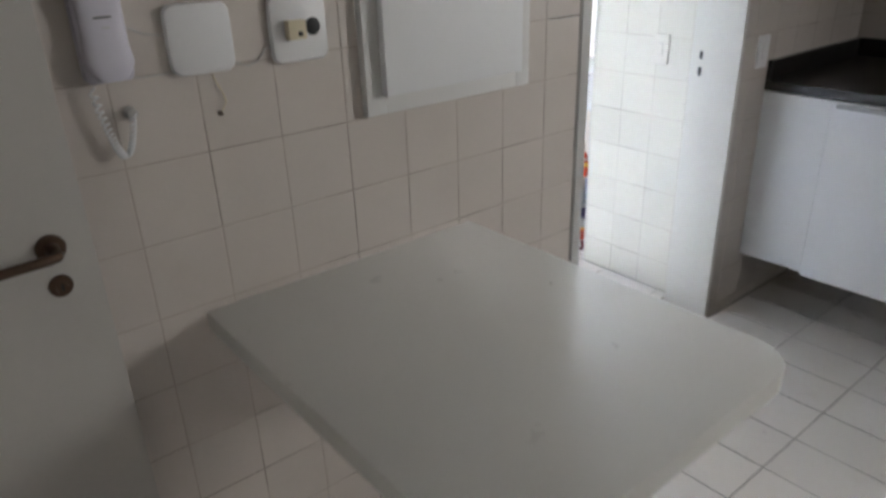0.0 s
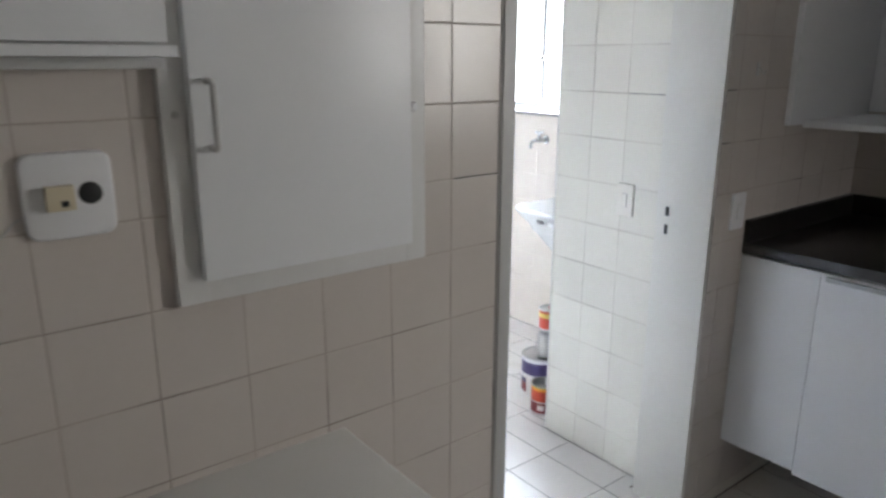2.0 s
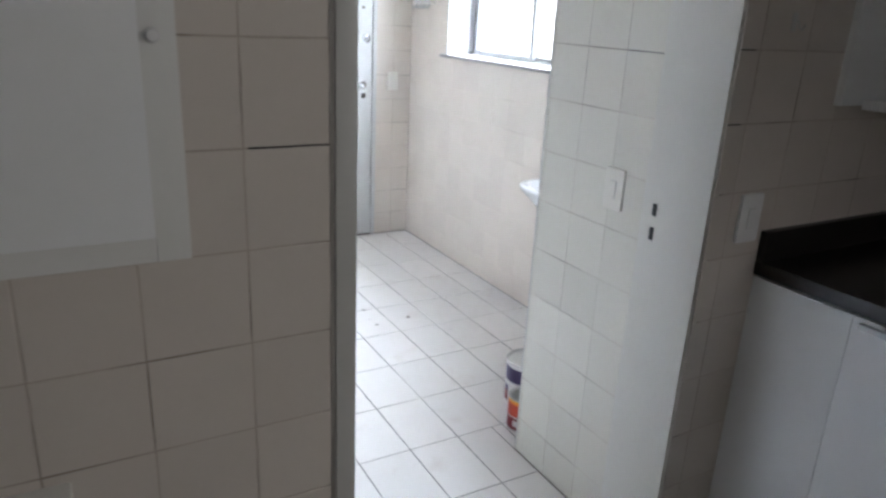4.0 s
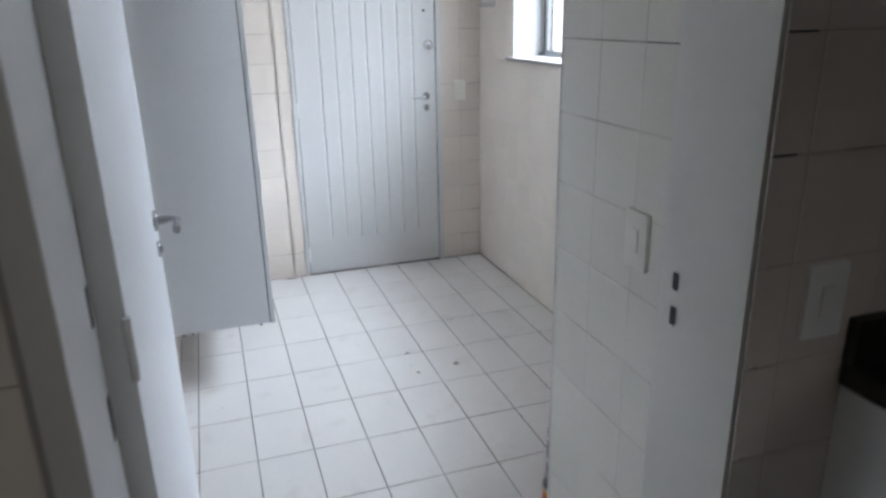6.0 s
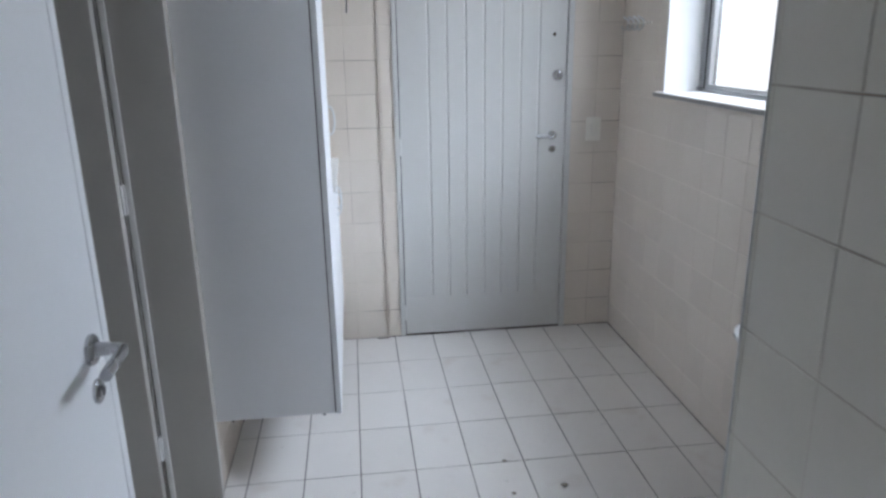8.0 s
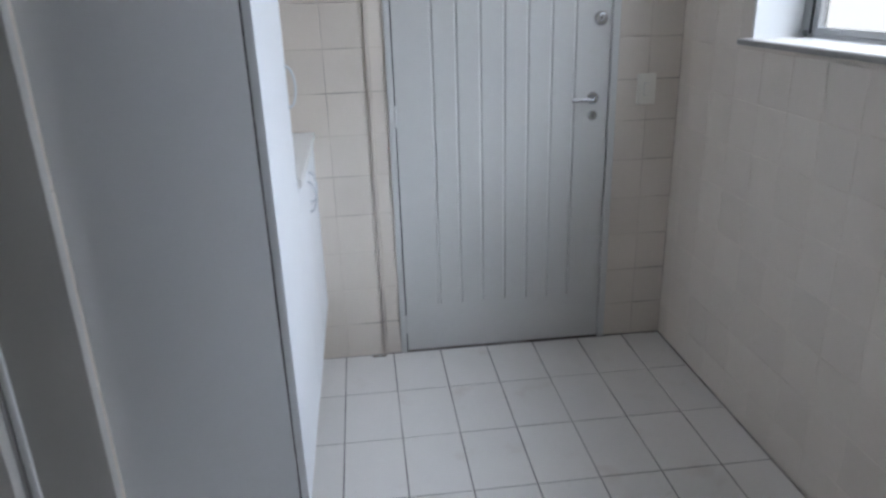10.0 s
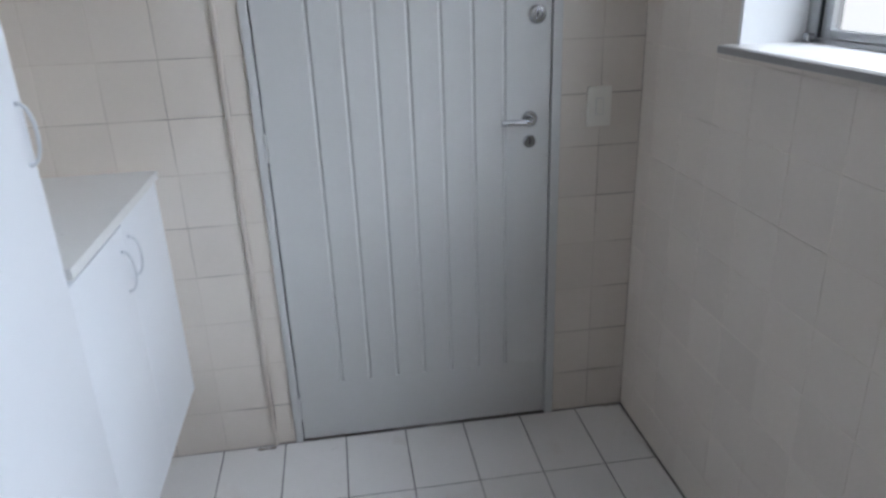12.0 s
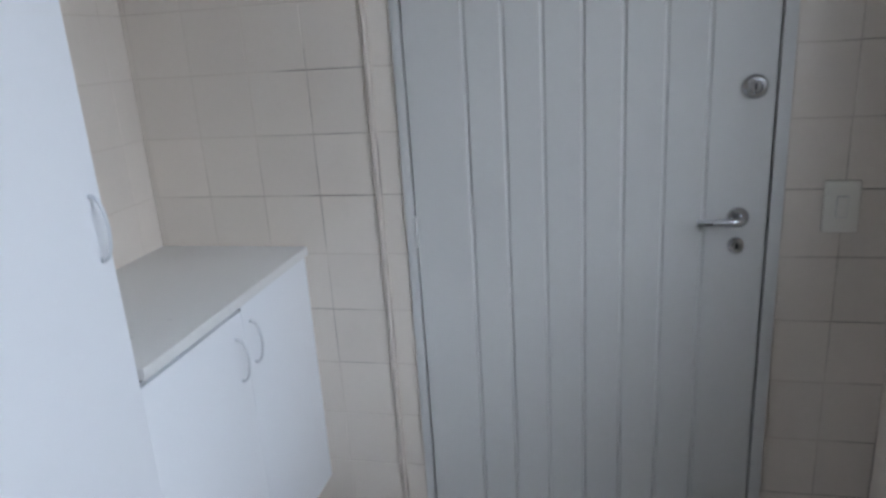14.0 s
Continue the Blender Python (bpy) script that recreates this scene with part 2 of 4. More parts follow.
def slab(axis, near, far, u0, u1, z0, z1, holes=()):
    """A wall between near and far on an axis, from u0 to u1 and z0 to z1, with rectangular holes (u0, u1, z0, z1) through it."""
    bm = bmesh.new()
    us = sorted({u0, u1, *(min(max(v, u0), u1) for h in holes for v in h[:2])})
    zs = sorted({z0, z1, *(min(max(v, z0), z1) for h in holes for v in h[2:])})
    for a, b in zip(us, us[1:]):
        for c, d in zip(zs, zs[1:]):
            if any(h[0] < (a + b) / 2 < h[1] and h[2] < (c + d) / 2 < h[3] for h in holes):
                continue
            box(bm, *(((near, a, c), (far, b, d)) if axis == "x" else ((a, near, c), (b, far, d))))
    bmesh.ops.remove_doubles(bm, verts=bm.verts, dist=1e-5)
    seen, twice = {}, []
    for f in bm.faces:
        key = tuple(sorted(v.index for v in f.verts))
        seen.setdefault(key, []).append(f)
    for faces in seen.values():
        if len(faces) > 1:
            twice += faces
    bmesh.ops.delete(bm, geom=twice, context="FACES_ONLY")
    return bm


def cut(rect, hole):
    """What is left of a rectangle (u0, u1, z0, z1) outside a hole."""
    a, b, c, d = rect
    e, f, g, h = hole
    if f <= a or e >= b or h <= c or g >= d:
        return [rect]
    out = []
    if a < e:
        out.append((a, e, c, d))
    if b > f:
        out.append((f, b, c, d))
    u0, u1 = max(a, e), min(b, f)
    if c < g:
        out.append((u0, u1, c, g))
    if d > h:
        out.append((u0, u1, h, d))
    return out


TILE_MESHES = {}


def tile_mesh(w, h, mat, name, lip=0.0016, soft=0.0014):
    """One tile in the x-z plane, centred, facing -y, with a rounded edge."""
    key = (round(w, 4), round(h, 4), mat.name)
    if key not in TILE_MESHES:
        verts, faces = [], []
        for inset, y in ((0, lip + 0.0006), (0, soft * 0.6), (soft * 0.45, soft * 0.15), (soft, 0)):
            verts += [(sx * (w / 2 - inset), y, sz * (h / 2 - inset)) for sx, sz in ((-1, -1), (1, -1), (1, 1), (-1, 1))]
        for k in range(3):
            faces += [(4 * k + i, 4 * k + (i + 1) % 4, 4 * k + 4 + (i + 1) % 4, 4 * k + 4 + i) for i in range(4)]
        faces.append((12, 13, 14, 15))
        me = bpy.data.meshes.new(name)
        me.from_pydata(verts, [], faces)
        me.materials.append(mat)
        for p in me.polygons:
            p.use_smooth = False
        TILE_MESHES[key] = me
    return TILE_MESHES[key]


FACING = {"-y": 0, "+y": 180, "-x": -90, "+x": 90}


def lay_tiles(parent, facing, at, u, z, holes, pitch, phase, mat, joint=(0.0016, 0.0026), name="tile", keep=None, seed=1, flat=False):
    """Tiles over a rectangle of a wall (or of a floor, flat), pieces of their own, cut round its holes; those outside keep are joined."""
    rnd = random.Random(seed)
    rest_v, rest_f = [], []
    (pu, pz), (fu, fz) = pitch, phase
    for i in range(math.floor((u[0] - fu) / pu), math.ceil((u[1] - fu) / pu)):
        for j in range(math.floor((z[0] - fz) / pz), math.ceil((z[1] - fz) / pz)):
            a, b, c, d = fu + i * pu, fu + (i + 1) * pu, fz + j * pz, fz + (j + 1) * pz
            rects = [(max(a, u[0]), min(b, u[1]), max(c, z[0]), min(d, z[1]))]
            for hole in holes:
                rects = [r for one in rects for r in cut(one, hole)]
            for a, b, c, d in rects:
                w, h = b - a - joint[0], d - c - joint[1]
                if w < 0.006 or h < 0.006:
                    continue
                mu, mz = (a + b) / 2, (c + d) / 2
                tilt = [rnd.gauss(0, 0.12) for _ in range(2)]
                proud = rnd.uniform(-0.0002, 0.0003)
                if flat:
                    m = Matrix.Translation((mu, mz, at + proud)) @ pose(0, 0, 0, -90 + tilt[0] * 0.6, tilt[1] * 0.6, 0)
                elif facing[1] == "y":
                    s = -1 if facing[0] == "-" else 1
                    m = Matrix.Translation((mu, at + s * proud, mz)) @ pose(0, 0, 0, tilt[0], 0, FACING[facing] + tilt[1])
                else:
                    s = -1 if facing[0] == "-" else 1
                    m = Matrix.Translation((at + s * proud, mu, mz)) @ pose(0, 0, 0, 0, tilt[0], FACING[facing] + tilt[1])
                me = tile_mesh(w, h, mat, name)
                if keep is None or keep(mu, mz):
                    ob = new(name, me)
                    ob.parent = parent
                    ob.matrix_basis = m
                else:
                    base = len(rest_v)
                    rest_v += [m @ v.co for v in me.vertices]
                    rest_f += [tuple(base + v for v in p.vertices) for p in me.polygons]
    if rest_v:
        me = bpy.data.meshes.new("far_tiles")
        me.from_pydata(rest_v, [], rest_f)
        me.materials.append(mat)
        ob = new("far_tiles", me)
        ob.parent = parent
        tagged(ob, kind="stuff")


# ---- the setting ----
KY, LX, FY, RX = -3.023, -0.677, 0.304, 1.17  # kitchen face of the dividing wall; laundry's side, end and window walls
KR, KL, KB, TOP = 1.24, -2.92, -5.7, 2.6  # kitchen's right, left and back walls; ceiling height
PIER_X, PIER_Y, BACK = 0.354, -2.282, -2.83  # tiled pier beside the doorway; laundry face of the dividing wall
DEEP = 0.0009  # depth of the joints
DOOR = (-0.626, 0.30, 0.0, 2.12)
WINDOW = (-1.76, -0.182, 1.27, 2.30)
SIDE_DOOR = (-1.79, -0.945, 0.0, 2.12)
END_DOOR = (0.035, 0.918, 0.0, 2.13)

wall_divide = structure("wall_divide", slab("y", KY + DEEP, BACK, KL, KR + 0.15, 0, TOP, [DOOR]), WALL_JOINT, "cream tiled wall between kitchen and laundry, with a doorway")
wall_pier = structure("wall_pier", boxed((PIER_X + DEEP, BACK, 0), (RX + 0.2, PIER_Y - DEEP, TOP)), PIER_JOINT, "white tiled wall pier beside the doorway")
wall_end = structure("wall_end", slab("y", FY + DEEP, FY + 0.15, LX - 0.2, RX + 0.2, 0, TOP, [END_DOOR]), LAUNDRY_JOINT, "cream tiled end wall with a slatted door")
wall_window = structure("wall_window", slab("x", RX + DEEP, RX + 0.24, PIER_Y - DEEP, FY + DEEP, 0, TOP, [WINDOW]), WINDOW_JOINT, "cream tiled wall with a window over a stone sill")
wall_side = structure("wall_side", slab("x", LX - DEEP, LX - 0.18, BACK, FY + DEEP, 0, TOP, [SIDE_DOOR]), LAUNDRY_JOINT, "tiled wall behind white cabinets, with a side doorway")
wall_kitchen_right = structure("wall_kitchen_right", slab("x", KR + DEEP, KR + 0.15, KB, KY + DEEP, 0, TOP, [(-5.6, -4.7, 1.12, 2.2)]), WALL_JOINT, "tiled kitchen wall behind the counter, with a window opening")
wall_kitchen_back = structure("wall_kitchen_back", boxed((KL - 0.15, KB - 0.15, 0), (KR + 0.15, KB, TOP)), PLASTER, "plain painted kitchen wall")
wall_kitchen_left = structure("wall_kitchen_left", boxed((KL - 0.15, KB, 0), (KL, BACK, TOP)), PLASTER, "plain painted kitchen wall")
bm = bmesh.new()
box(bm, (-2.3, -2.83, 0), (-2.2, 0.45, TOP))
box(bm, (-2.2, 0.35, 0), (LX - 0.2, 0.45, TOP))
box(bm, (-2.2, -2.83, 0), (LX - 0.18, -2.73, TOP))
wall_side_room = structure("wall_side_room", bm, PLASTER, "plain painted walls of a small side room")
bm = bmesh.new()
box(bm, (KL - 0.15, KB - 0.15, TOP), (RX + 0.2, FY + 0.15, TOP + 0.12))
ceiling = structure("ceiling", bm, CEILING, "plain white painted ceiling", "ceiling")
bm = bmesh.new()
box(bm, (KL - 0.15, KB - 0.15, -0.12), (RX + 0.2, BACK, -0.0012))
box(bm, (-2.3, BACK, -0.12), (RX + 0.2, FY + 0.15, -0.0012))
floor = structure("floor", bm, FLOOR_JOINT, "pale rectangular floor tiles with dark joints", "floor")
floor_side_room = structure("floor_side_room", boxed((-2.2, -2.73, -0.0008), (LX - 0.195, 0.35, 0.0008)), FLOOR_TILE, "plain pale floor of the side room", "floor")
bm = bmesh.new()
box(bm, (9, -30, -16), (9.2, 26, 24))
backdrop = structure("backdrop", bm, GLOW, "bright overcast sky outside the window", "sky")

# Doorway between kitchen and laundry: a rebated frame.
door_1 = thing("door_1", Matrix.Identity(4), "white painted door frame with black strike slots", "door frame")
tagged(door_1, kind="structure")
# Left jamb: grey instead of the frame's white, its shade set in the colour.
bm = bmesh.new()
box(bm, (-0.626, KY - 0.004, 0), (-0.589, -2.842, 2.12), 0.003)
part("jamb", bm, GREY_PLASTIC, door_1, "left door jamb, coloured grey for its shaded side")
bm = bmesh.new()
box(bm, (0.271, KY + 0.008, 0), (0.30, -2.815, 2.12), 0.003)
box(bm, (0.30, BACK + 0.001, 0), (PIER_X - 0.001, -2.80, 2.12), 0.003)
part("jamb", bm, JAMB_PAINT, door_1)
# Two thin black patches on the left jamb's inner face.
for z0, z1 in ((1.139, 1.193), (0.978, 1.041)):
    part("hinge_notch", boxed((-0.5895, -2.866, z0), (-0.5882, -2.849, z1), 0.0005), BLACK, door_1, "dark patch on the door jamb")
part("joint", boxed((-0.634, KY - 0.0006, 0), (-0.6262, KY + 0.004, 2.12)), GREY_EDGE_GAP, door_1)
part("head", boxed((-0.589, KY - 0.003, 2.085), (0.271, -2.83, 2.12), 0.003), WHITE_PAINT, door_1)
for z, h in ((1.077, 0.030), (1.016, 0.032)):
    part("strike_slot", boxed((0.2695, -2.864, z - h / 2), (0.273, -2.851, z + h / 2), 0.0008), BLACK, door_1, "black strike slot")

# The window: aluminium frame, sashes, panes and a stone sill.
window_1 = tagged(thing("window_1", Matrix.Identity(4), "aluminium sliding window with bright panes over a stone sill", "window"), kind="structure")
y0, y1, z0, z1 = WINDOW
part("reveal", slab("x", RX - 0.001, RX + 0.24, y0 - 0.0, y1, z0, z1, [(y0 + 0.012, y1 - 0.012, z0, z1 - 0.012)]), WHITE_PAINT, window_1)
part("window_sill", boxed((RX - 0.028, y0 - 0.02, 1.256), (RX + 0.20, y1 + 0.014, 1.2735), 0.005), STONE_SILL, window_1, "pale stone window sill")
part("sill_edge", boxed((RX - 0.037, y0 - 0.02, 1.255), (RX - 0.0285, y1 + 0.019, 1.2715), 0.0040, 3), GREY_EDGE_GAP, window_1, "grey rounded sill edge")
fx = RX + 0.155
bm = bmesh.new()
for a, b in (((fx, y0 + 0.012, z0), (fx + 0.06, y0 + 0.05, z1 - 0.012)), ((fx, y1 - 0.05, z0), (fx + 0.06, y1 - 0.012, z1 - 0.012)), ((fx, y0 + 0.05, z0), (fx + 0.06, y1 - 0.05, z0 + 0.014)), ((fx, y0 + 0.05, z1 - 0.05), (fx + 0.06, y1 - 0.05, z1 - 0.012))):
    box(bm, a, b, 0.003)
part("window_frame", bm, ALUMINIUM, window_1)
# Dark strip painting the shaded gap between frame and sash.
part("frame_seal", boxed((fx + 0.002, y1 - 0.055, z0 + 0.0145), (fx + 0.05, y1 - 0.0503, z1 - 0.05)), DARK_GAP, window_1)
for a, b, x in ((y0 + 0.056, -1.225, fx + 0.006), (-1.258, -0.812, fx + 0.032), (-0.848, y1 - 0.056, fx + 0.006)):
    bm = bmesh.new()
    box(bm, (x, a, z0 + 0.015), (x + 0.022, a + 0.030, z1 - 0.05), 0.002)
    box(bm, (x, b - 0.030, z0 + 0.015), (x + 0.022, b, z1 - 0.05), 0.002)
    box(bm, (x, a + 0.030, z0 + 0.015), (x + 0.022, b - 0.030, z0 + 0.034), 0.002)
    box(bm, (x, a + 0.030, z1 - 0.08), (x + 0.022, b - 0.030, z1 - 0.05), 0.002)
    sash = part("sash", bm, ALUMINIUM, window_1)
    pane = part("pane", boxed((x + 0.009, a + 0.025, z0 + 0.03), (x + 0.013, b - 0.025, z1 - 0.07)), GLASS, sash)
    pane.visible_shadow = False
bm = bmesh.new()
box(bm, (fx - 0.010, -1.256, 1.545), (fx + 0.007, -1.228, 1.575), 0.003)
part("latch", bm, CHROME, window_1)
bm = bmesh.new()
box(bm, (fx - 0.020, y1 - 0.050, z0 + 0.0032), (fx - 0.0005, y1 - 0.030, z0 + 0.024), 0.005, 3)
part("sill_stop", bm, CHROME, window_1)

# The end door: a grooved leaf in a narrow frame.
door_2 = tagged(thing("door_2", Matrix.Identity(4), "closed grey-white door with vertical grooved boards", "door"), kind="structure")
bm = bmesh.new()
box(bm, (0.035, FY - 0.009, 0), (0.0585, FY + 0.10, 2.13), 0.004)
box(bm, (0.890, FY - 0.009, 0), (0.918, FY + 0.10, 2.13), 0.004)
box(bm, (0.0585, FY - 0.009, 2.10), (0.890, FY + 0.10, 2.13), 0.004)
part("frame", bm, END_DOOR_PAINT, door_2)
# Near-black strips round the leaf stand in for the shade of its gaps.
bm = bmesh.new()
box(bm, (0.0590, FY + 0.012, 0.001), (0.0635, FY + 0.035, 2.10))
box(bm, (0.8850, FY + 0.012, 0.001), (0.8895, FY + 0.035, 2.10))
box(bm, (0.0590, FY + 0.020, 0.001), (0.8895, FY + 0.035, 0.0085))
part("gap", bm, DARK_GAP, door_2)
FACE = FY - 0.004
grooves = [0.206 + 0.0905 * k for k in range(7)]


def grooved_leaf(x0, x1, zb, zt, face, back, lines, bottom, top, half=0.0065, deep=0.006):
    """A door leaf with routed vertical grooves between two heights."""
    bm = bmesh.new()
    box(bm, (x0, face, zb), (x1, back, bottom), 0.0015)
    box(bm, (x0, face, top), (x1, back, zt), 0.0015)
    xs = [(x0, 0.0)]
    for g in lines:
        xs += [(g - half, 0.0), (g - half * 0.3, deep), (g + half * 0.3, deep), (g + half, 0.0)]
    xs.append((x1, 0.0))
    low = [bm.verts.new((x, face + d, bottom - 0.0016)) for x, d in xs]
    high = [bm.verts.new((x, face + d, top + 0.0016)) for x, d in xs]
    for k in range(len(xs) - 1):
        bm.faces.new((low[k], low[k + 1], high[k + 1], high[k]))
    # The grooves run out at their ends in a short slope.
    for g in lines:
        for z, s in ((bottom - 0.0016, -1), (top + 0.0016, 1)):
            a, b = bm.verts.new((g - half, face - 0.0002, z)), bm.verts.new((g + half, face - 0.0002, z))
            c, d = bm.verts.new((g - half * 0.3, face + deep, z - s * 0.0)), bm.verts.new((g + half * 0.3, face + deep, z - s * 0.0))
            e = bm.verts.new((g, face - 0.0004, z + s * 0.012))
            bm.faces.new((a, c, d, b))
            bm.faces.new((a, b, e))
    box(bm, (x0, face + deep + 0.002, bottom), (x1, back, top))
    return bm


leaf = part("leaf", grooved_leaf(0.0635, 0.885, 0.0095, 2.098, FACE, FACE + 0.034, grooves, 0.215, 1.93), END_DOOR_PAINT, door_2)


def lever_handle(parent, m, direction, mat):
    """A round rose with a straight lever and a cylinder rose below; local -y points out of the leaf."""
    bm = lathe([(0, 0), (0.0235, 0), (0.0235, 0.005), (0.021, 0.008), (0.011, 0.0085), (0.010, 0.030), (0, 0.030)], 28)
    bmesh.ops.rotate(bm, verts=bm.verts, cent=(0, 0, 0), matrix=Matrix.Rotation(radians(90), 3, "X"))
    rose = part("lever_rose", bm, mat, parent, "polished round lever rose", m)
    bm = bmesh.new()
    tube(bm, [(0, -0.026, 0), (0, -0.040, 0), (direction * 0.004, -0.047, 0), (direction * 0.014, -0.050, 0), (direction * 0.055, -0.050, 0), (direction * 0.094, -0.050, 0)], 0.0085, 14)
    part("lever", bm, mat, rose, "polished lever handle")
    bm = lathe([(0, 0), (0.0190, 0), (0.0190, 0.004), (0.017, 0.006), (0.010, 0.0065), (0.009, 0.010), (0, 0.010)], 28)
    bmesh.ops.rotate(bm, verts=bm.verts, cent=(0, 0, 0), matrix=Matrix.Rotation(radians(90), 3, "X"))
    rosette = part("key_rose", bm, mat, parent, "", m @ Matrix.Translation((0, 0, -0.067)))
    part("keyhole", boxed((-0.002, -0.0108, -0.006), (0.002, -0.0098, 0.006)), BLACK, rosette)


lever_handle(door_2, Matrix.Translation((0.824, FACE, 1.036)), -1, CHROME)
bm = lathe([(0, 0), (0.026, 0), (0.026, 0.006), (0.021, 0.011), (0.014, 0.012), (0.012, 0.007), (0, 0.007)], 28)
bmesh.ops.rotate(bm, verts=bm.verts, cent=(0, 0, 0), matrix=Matrix.Rotation(radians(90), 3, "X"))
lock = part("deadlock", bm, CHROME, door_2, "round chrome deadlock", Matrix.Translation((0.843, FACE, 1.328)))
part("keyway", boxed((-0.0018, -0.0085, -0.007), (0.0018, -0.0065, 0.007)), BLACK, lock)
bm = lathe([(0, 0), (0.0085, 0), (0.0085, 0.003), (0.005, 0.0045), (0, 0.0035)], 16)
bmesh.ops.rotate(bm, verts=bm.verts, cent=(0, 0, 0), matrix=Matrix.Rotation(radians(90), 3, "X"))
part("peephole", bm, BRONZE, door_2, "small dark peephole", Matrix.Translation((0.822, FACE, 1.520)))

for z in (0.13, 1.0, 1.88):
    part("hinge", rod(bmesh.new(), (0.0605, FACE - 0.002, z - 0.04), (0.0605, FACE - 0.002, z + 0.04), 0.0055, None, 12), END_DOOR_PAINT, door_2)

# Side doorway with its leaf standing open into the small room.
door_3 = tagged(thing("door_3", Matrix.Identity(4), "white side door standing open into a dark room", "door"), kind="structure")
bm = bmesh.new()
box(bm, (LX + 0.004, -0.975, 0), (LX - 0.172, -0.945, 2.12), 0.003)
box(bm, (LX + 0.004, -1.79, 0), (LX - 0.19, -1.76, 2.12), 0.003)
box(bm, (LX + 0.004, -1.76, 2.09), (LX - 0.19, -0.975, 2.12), 0.003)
part("frame", bm, GREIGE_PAINT, door_3, "greige painted side door frame")
part("stop_bead", boxed((LX - 0.150, -0.985, 0), (LX - 0.166, -0.9755, 2.09), 0.002), WHITE_PAINT, door_3)
leaf3 = part("leaf", boxed((LX - 0.1775, -1.024, 0.008), (LX - 0.90, -0.989, 2.085), 0.002), GREIGE_PAINT, door_3)
# Grey strip that paints the shade between side leaf and frame.
part("gap", boxed((LX - 0.172, -0.9885, 0.008), (LX - 0.1778, -0.9755, 2.085)), GREY_EDGE_GAP, door_3)
for z in (0.22, 1.06, 1.88):
    bm = boxed((LX - 0.165, -0.9905, z - 0.045), (LX - 0.185, -0.979, z + 0.045), 0.001)
    rod(bm, (LX - 0.175, -0.994, z - 0.045), (LX - 0.175, -0.994, z + 0.045), 0.005)
    part("hinge", bm, WHITE_PAINT, door_3)

# The kitchen doorway's own leaf, open into the laundry.
leaf_a = thing("laundry_door", pose(-0.555, -2.832, 0, 0, 0, 90.9), "white door leaf standing open into the laundry", "door")
part("leaf", boxed((0.002, 0.0, 0.008), (0.772, 0.035, 2.08), 0.002), DOOR_PAINT, leaf_a)
part("edge_groove", boxed((0.7720, 0.002, 0.008), (0.7750, 0.033, 2.08)), GREY_EDGE_GAP, leaf_a)
part("edge_strip", boxed((0.7750, 0.0, 0.008), (0.800, 0.035, 2.08), 0.002), DOOR_PAINT, leaf_a)
lever_handle(leaf_a, Matrix.Translation((0.716, 0.0, 1.073)), -1, CHROME)
for z in (0.25, 1.09, 1.91):
    bm = rod(bmesh.new(), (0.0, 0.0, z - 0.045), (0.0, 0.0, z + 0.045), 0.006)
    part("hinge", bm, WHITE_PAINT, leaf_a)
leaf_b = thing("kitchen_door", pose(-1.975, -3.128, 0, 0, 0, 180 + 6), "door coloured dark for its shade, with dark bronze handle, open against the wall", "door")
part("leaf", boxed((0.0, -0.035, 0.008), (0.80, 0.0, 2.08), 0.002), SHADED_LEAF_PAINT, leaf_b)
lever_handle(leaf_b, Matrix.Translation((0.066, 0, 1.085)) @ pose(0, 0, 0, 0, 0, 180), -1, BRONZE)
part("latch_plate", boxed((-0.0015, -0.028, 1.0), (0.0, -0.008, 1.16), 0.0005), BRONZE, leaf_b)

# ---- kitchen ----
table = thing("wall_table", Matrix.Translation((-1.415, KY, 0)), "pale laminate table with rounded corners fixed to the wall", "table")


def table_top(x0, x1, depth, z0, z1, radius):
    bm, ring = bmesh.new(), [(x1, -0.0005), (x0, -0.0005)]
    for cx, start in ((x0 + radius, 180), (x1 - radius, 270)):
        ring += [(cx + radius * math.cos(radians(start + 9 * k)), -depth + radius + radius * math.sin(radians(start + 9 * k))) for k in range(11)]
    rows = []
    for inset, z in ((0.004, z0), (0, z0 + 0.004), (0, z1 - 0.004), (0.0012, z1 - 0.0012), (0.004, z1)):
        cx, cy = (x0 + x1) / 2, 0
        rows.append([bm.verts.new((x - math.copysign(inset, x - cx), y + (inset if y < -0.01 else 0), z)) for x, y in ring])
    for one, two in zip(rows, rows[1:]):
        for i in range(len(one)):
            j = (i + 1) % len(one)
            bm.faces.new((one[i], one[j], two[j], two[i]))
    bm.faces.new(rows[-1])
    bm.faces.new(rows[0][::-1])
    return bm


part("tabletop", table_top(-0.366, 0.368, 0.895, 0.776, 0.822, 0.085), TABLE_TOP, table)
for x in (-0.02, 0.24):
    bm = bmesh.new()
    box(bm, (x - 0.012, -0.02, 0.45), (x + 0.012, -0.0005, 0.7755), 0.003)
    box(bm, (x - 0.012, -0.45, 0.752), (x + 0.012, -0.021, 0.7755), 0.003)
    tube(bm, [(x, -0.016, 0.47), (x, -0.43, 0.757)], 0.010, 8)
    part("bracket", bm, WHITE_PAINT, table)

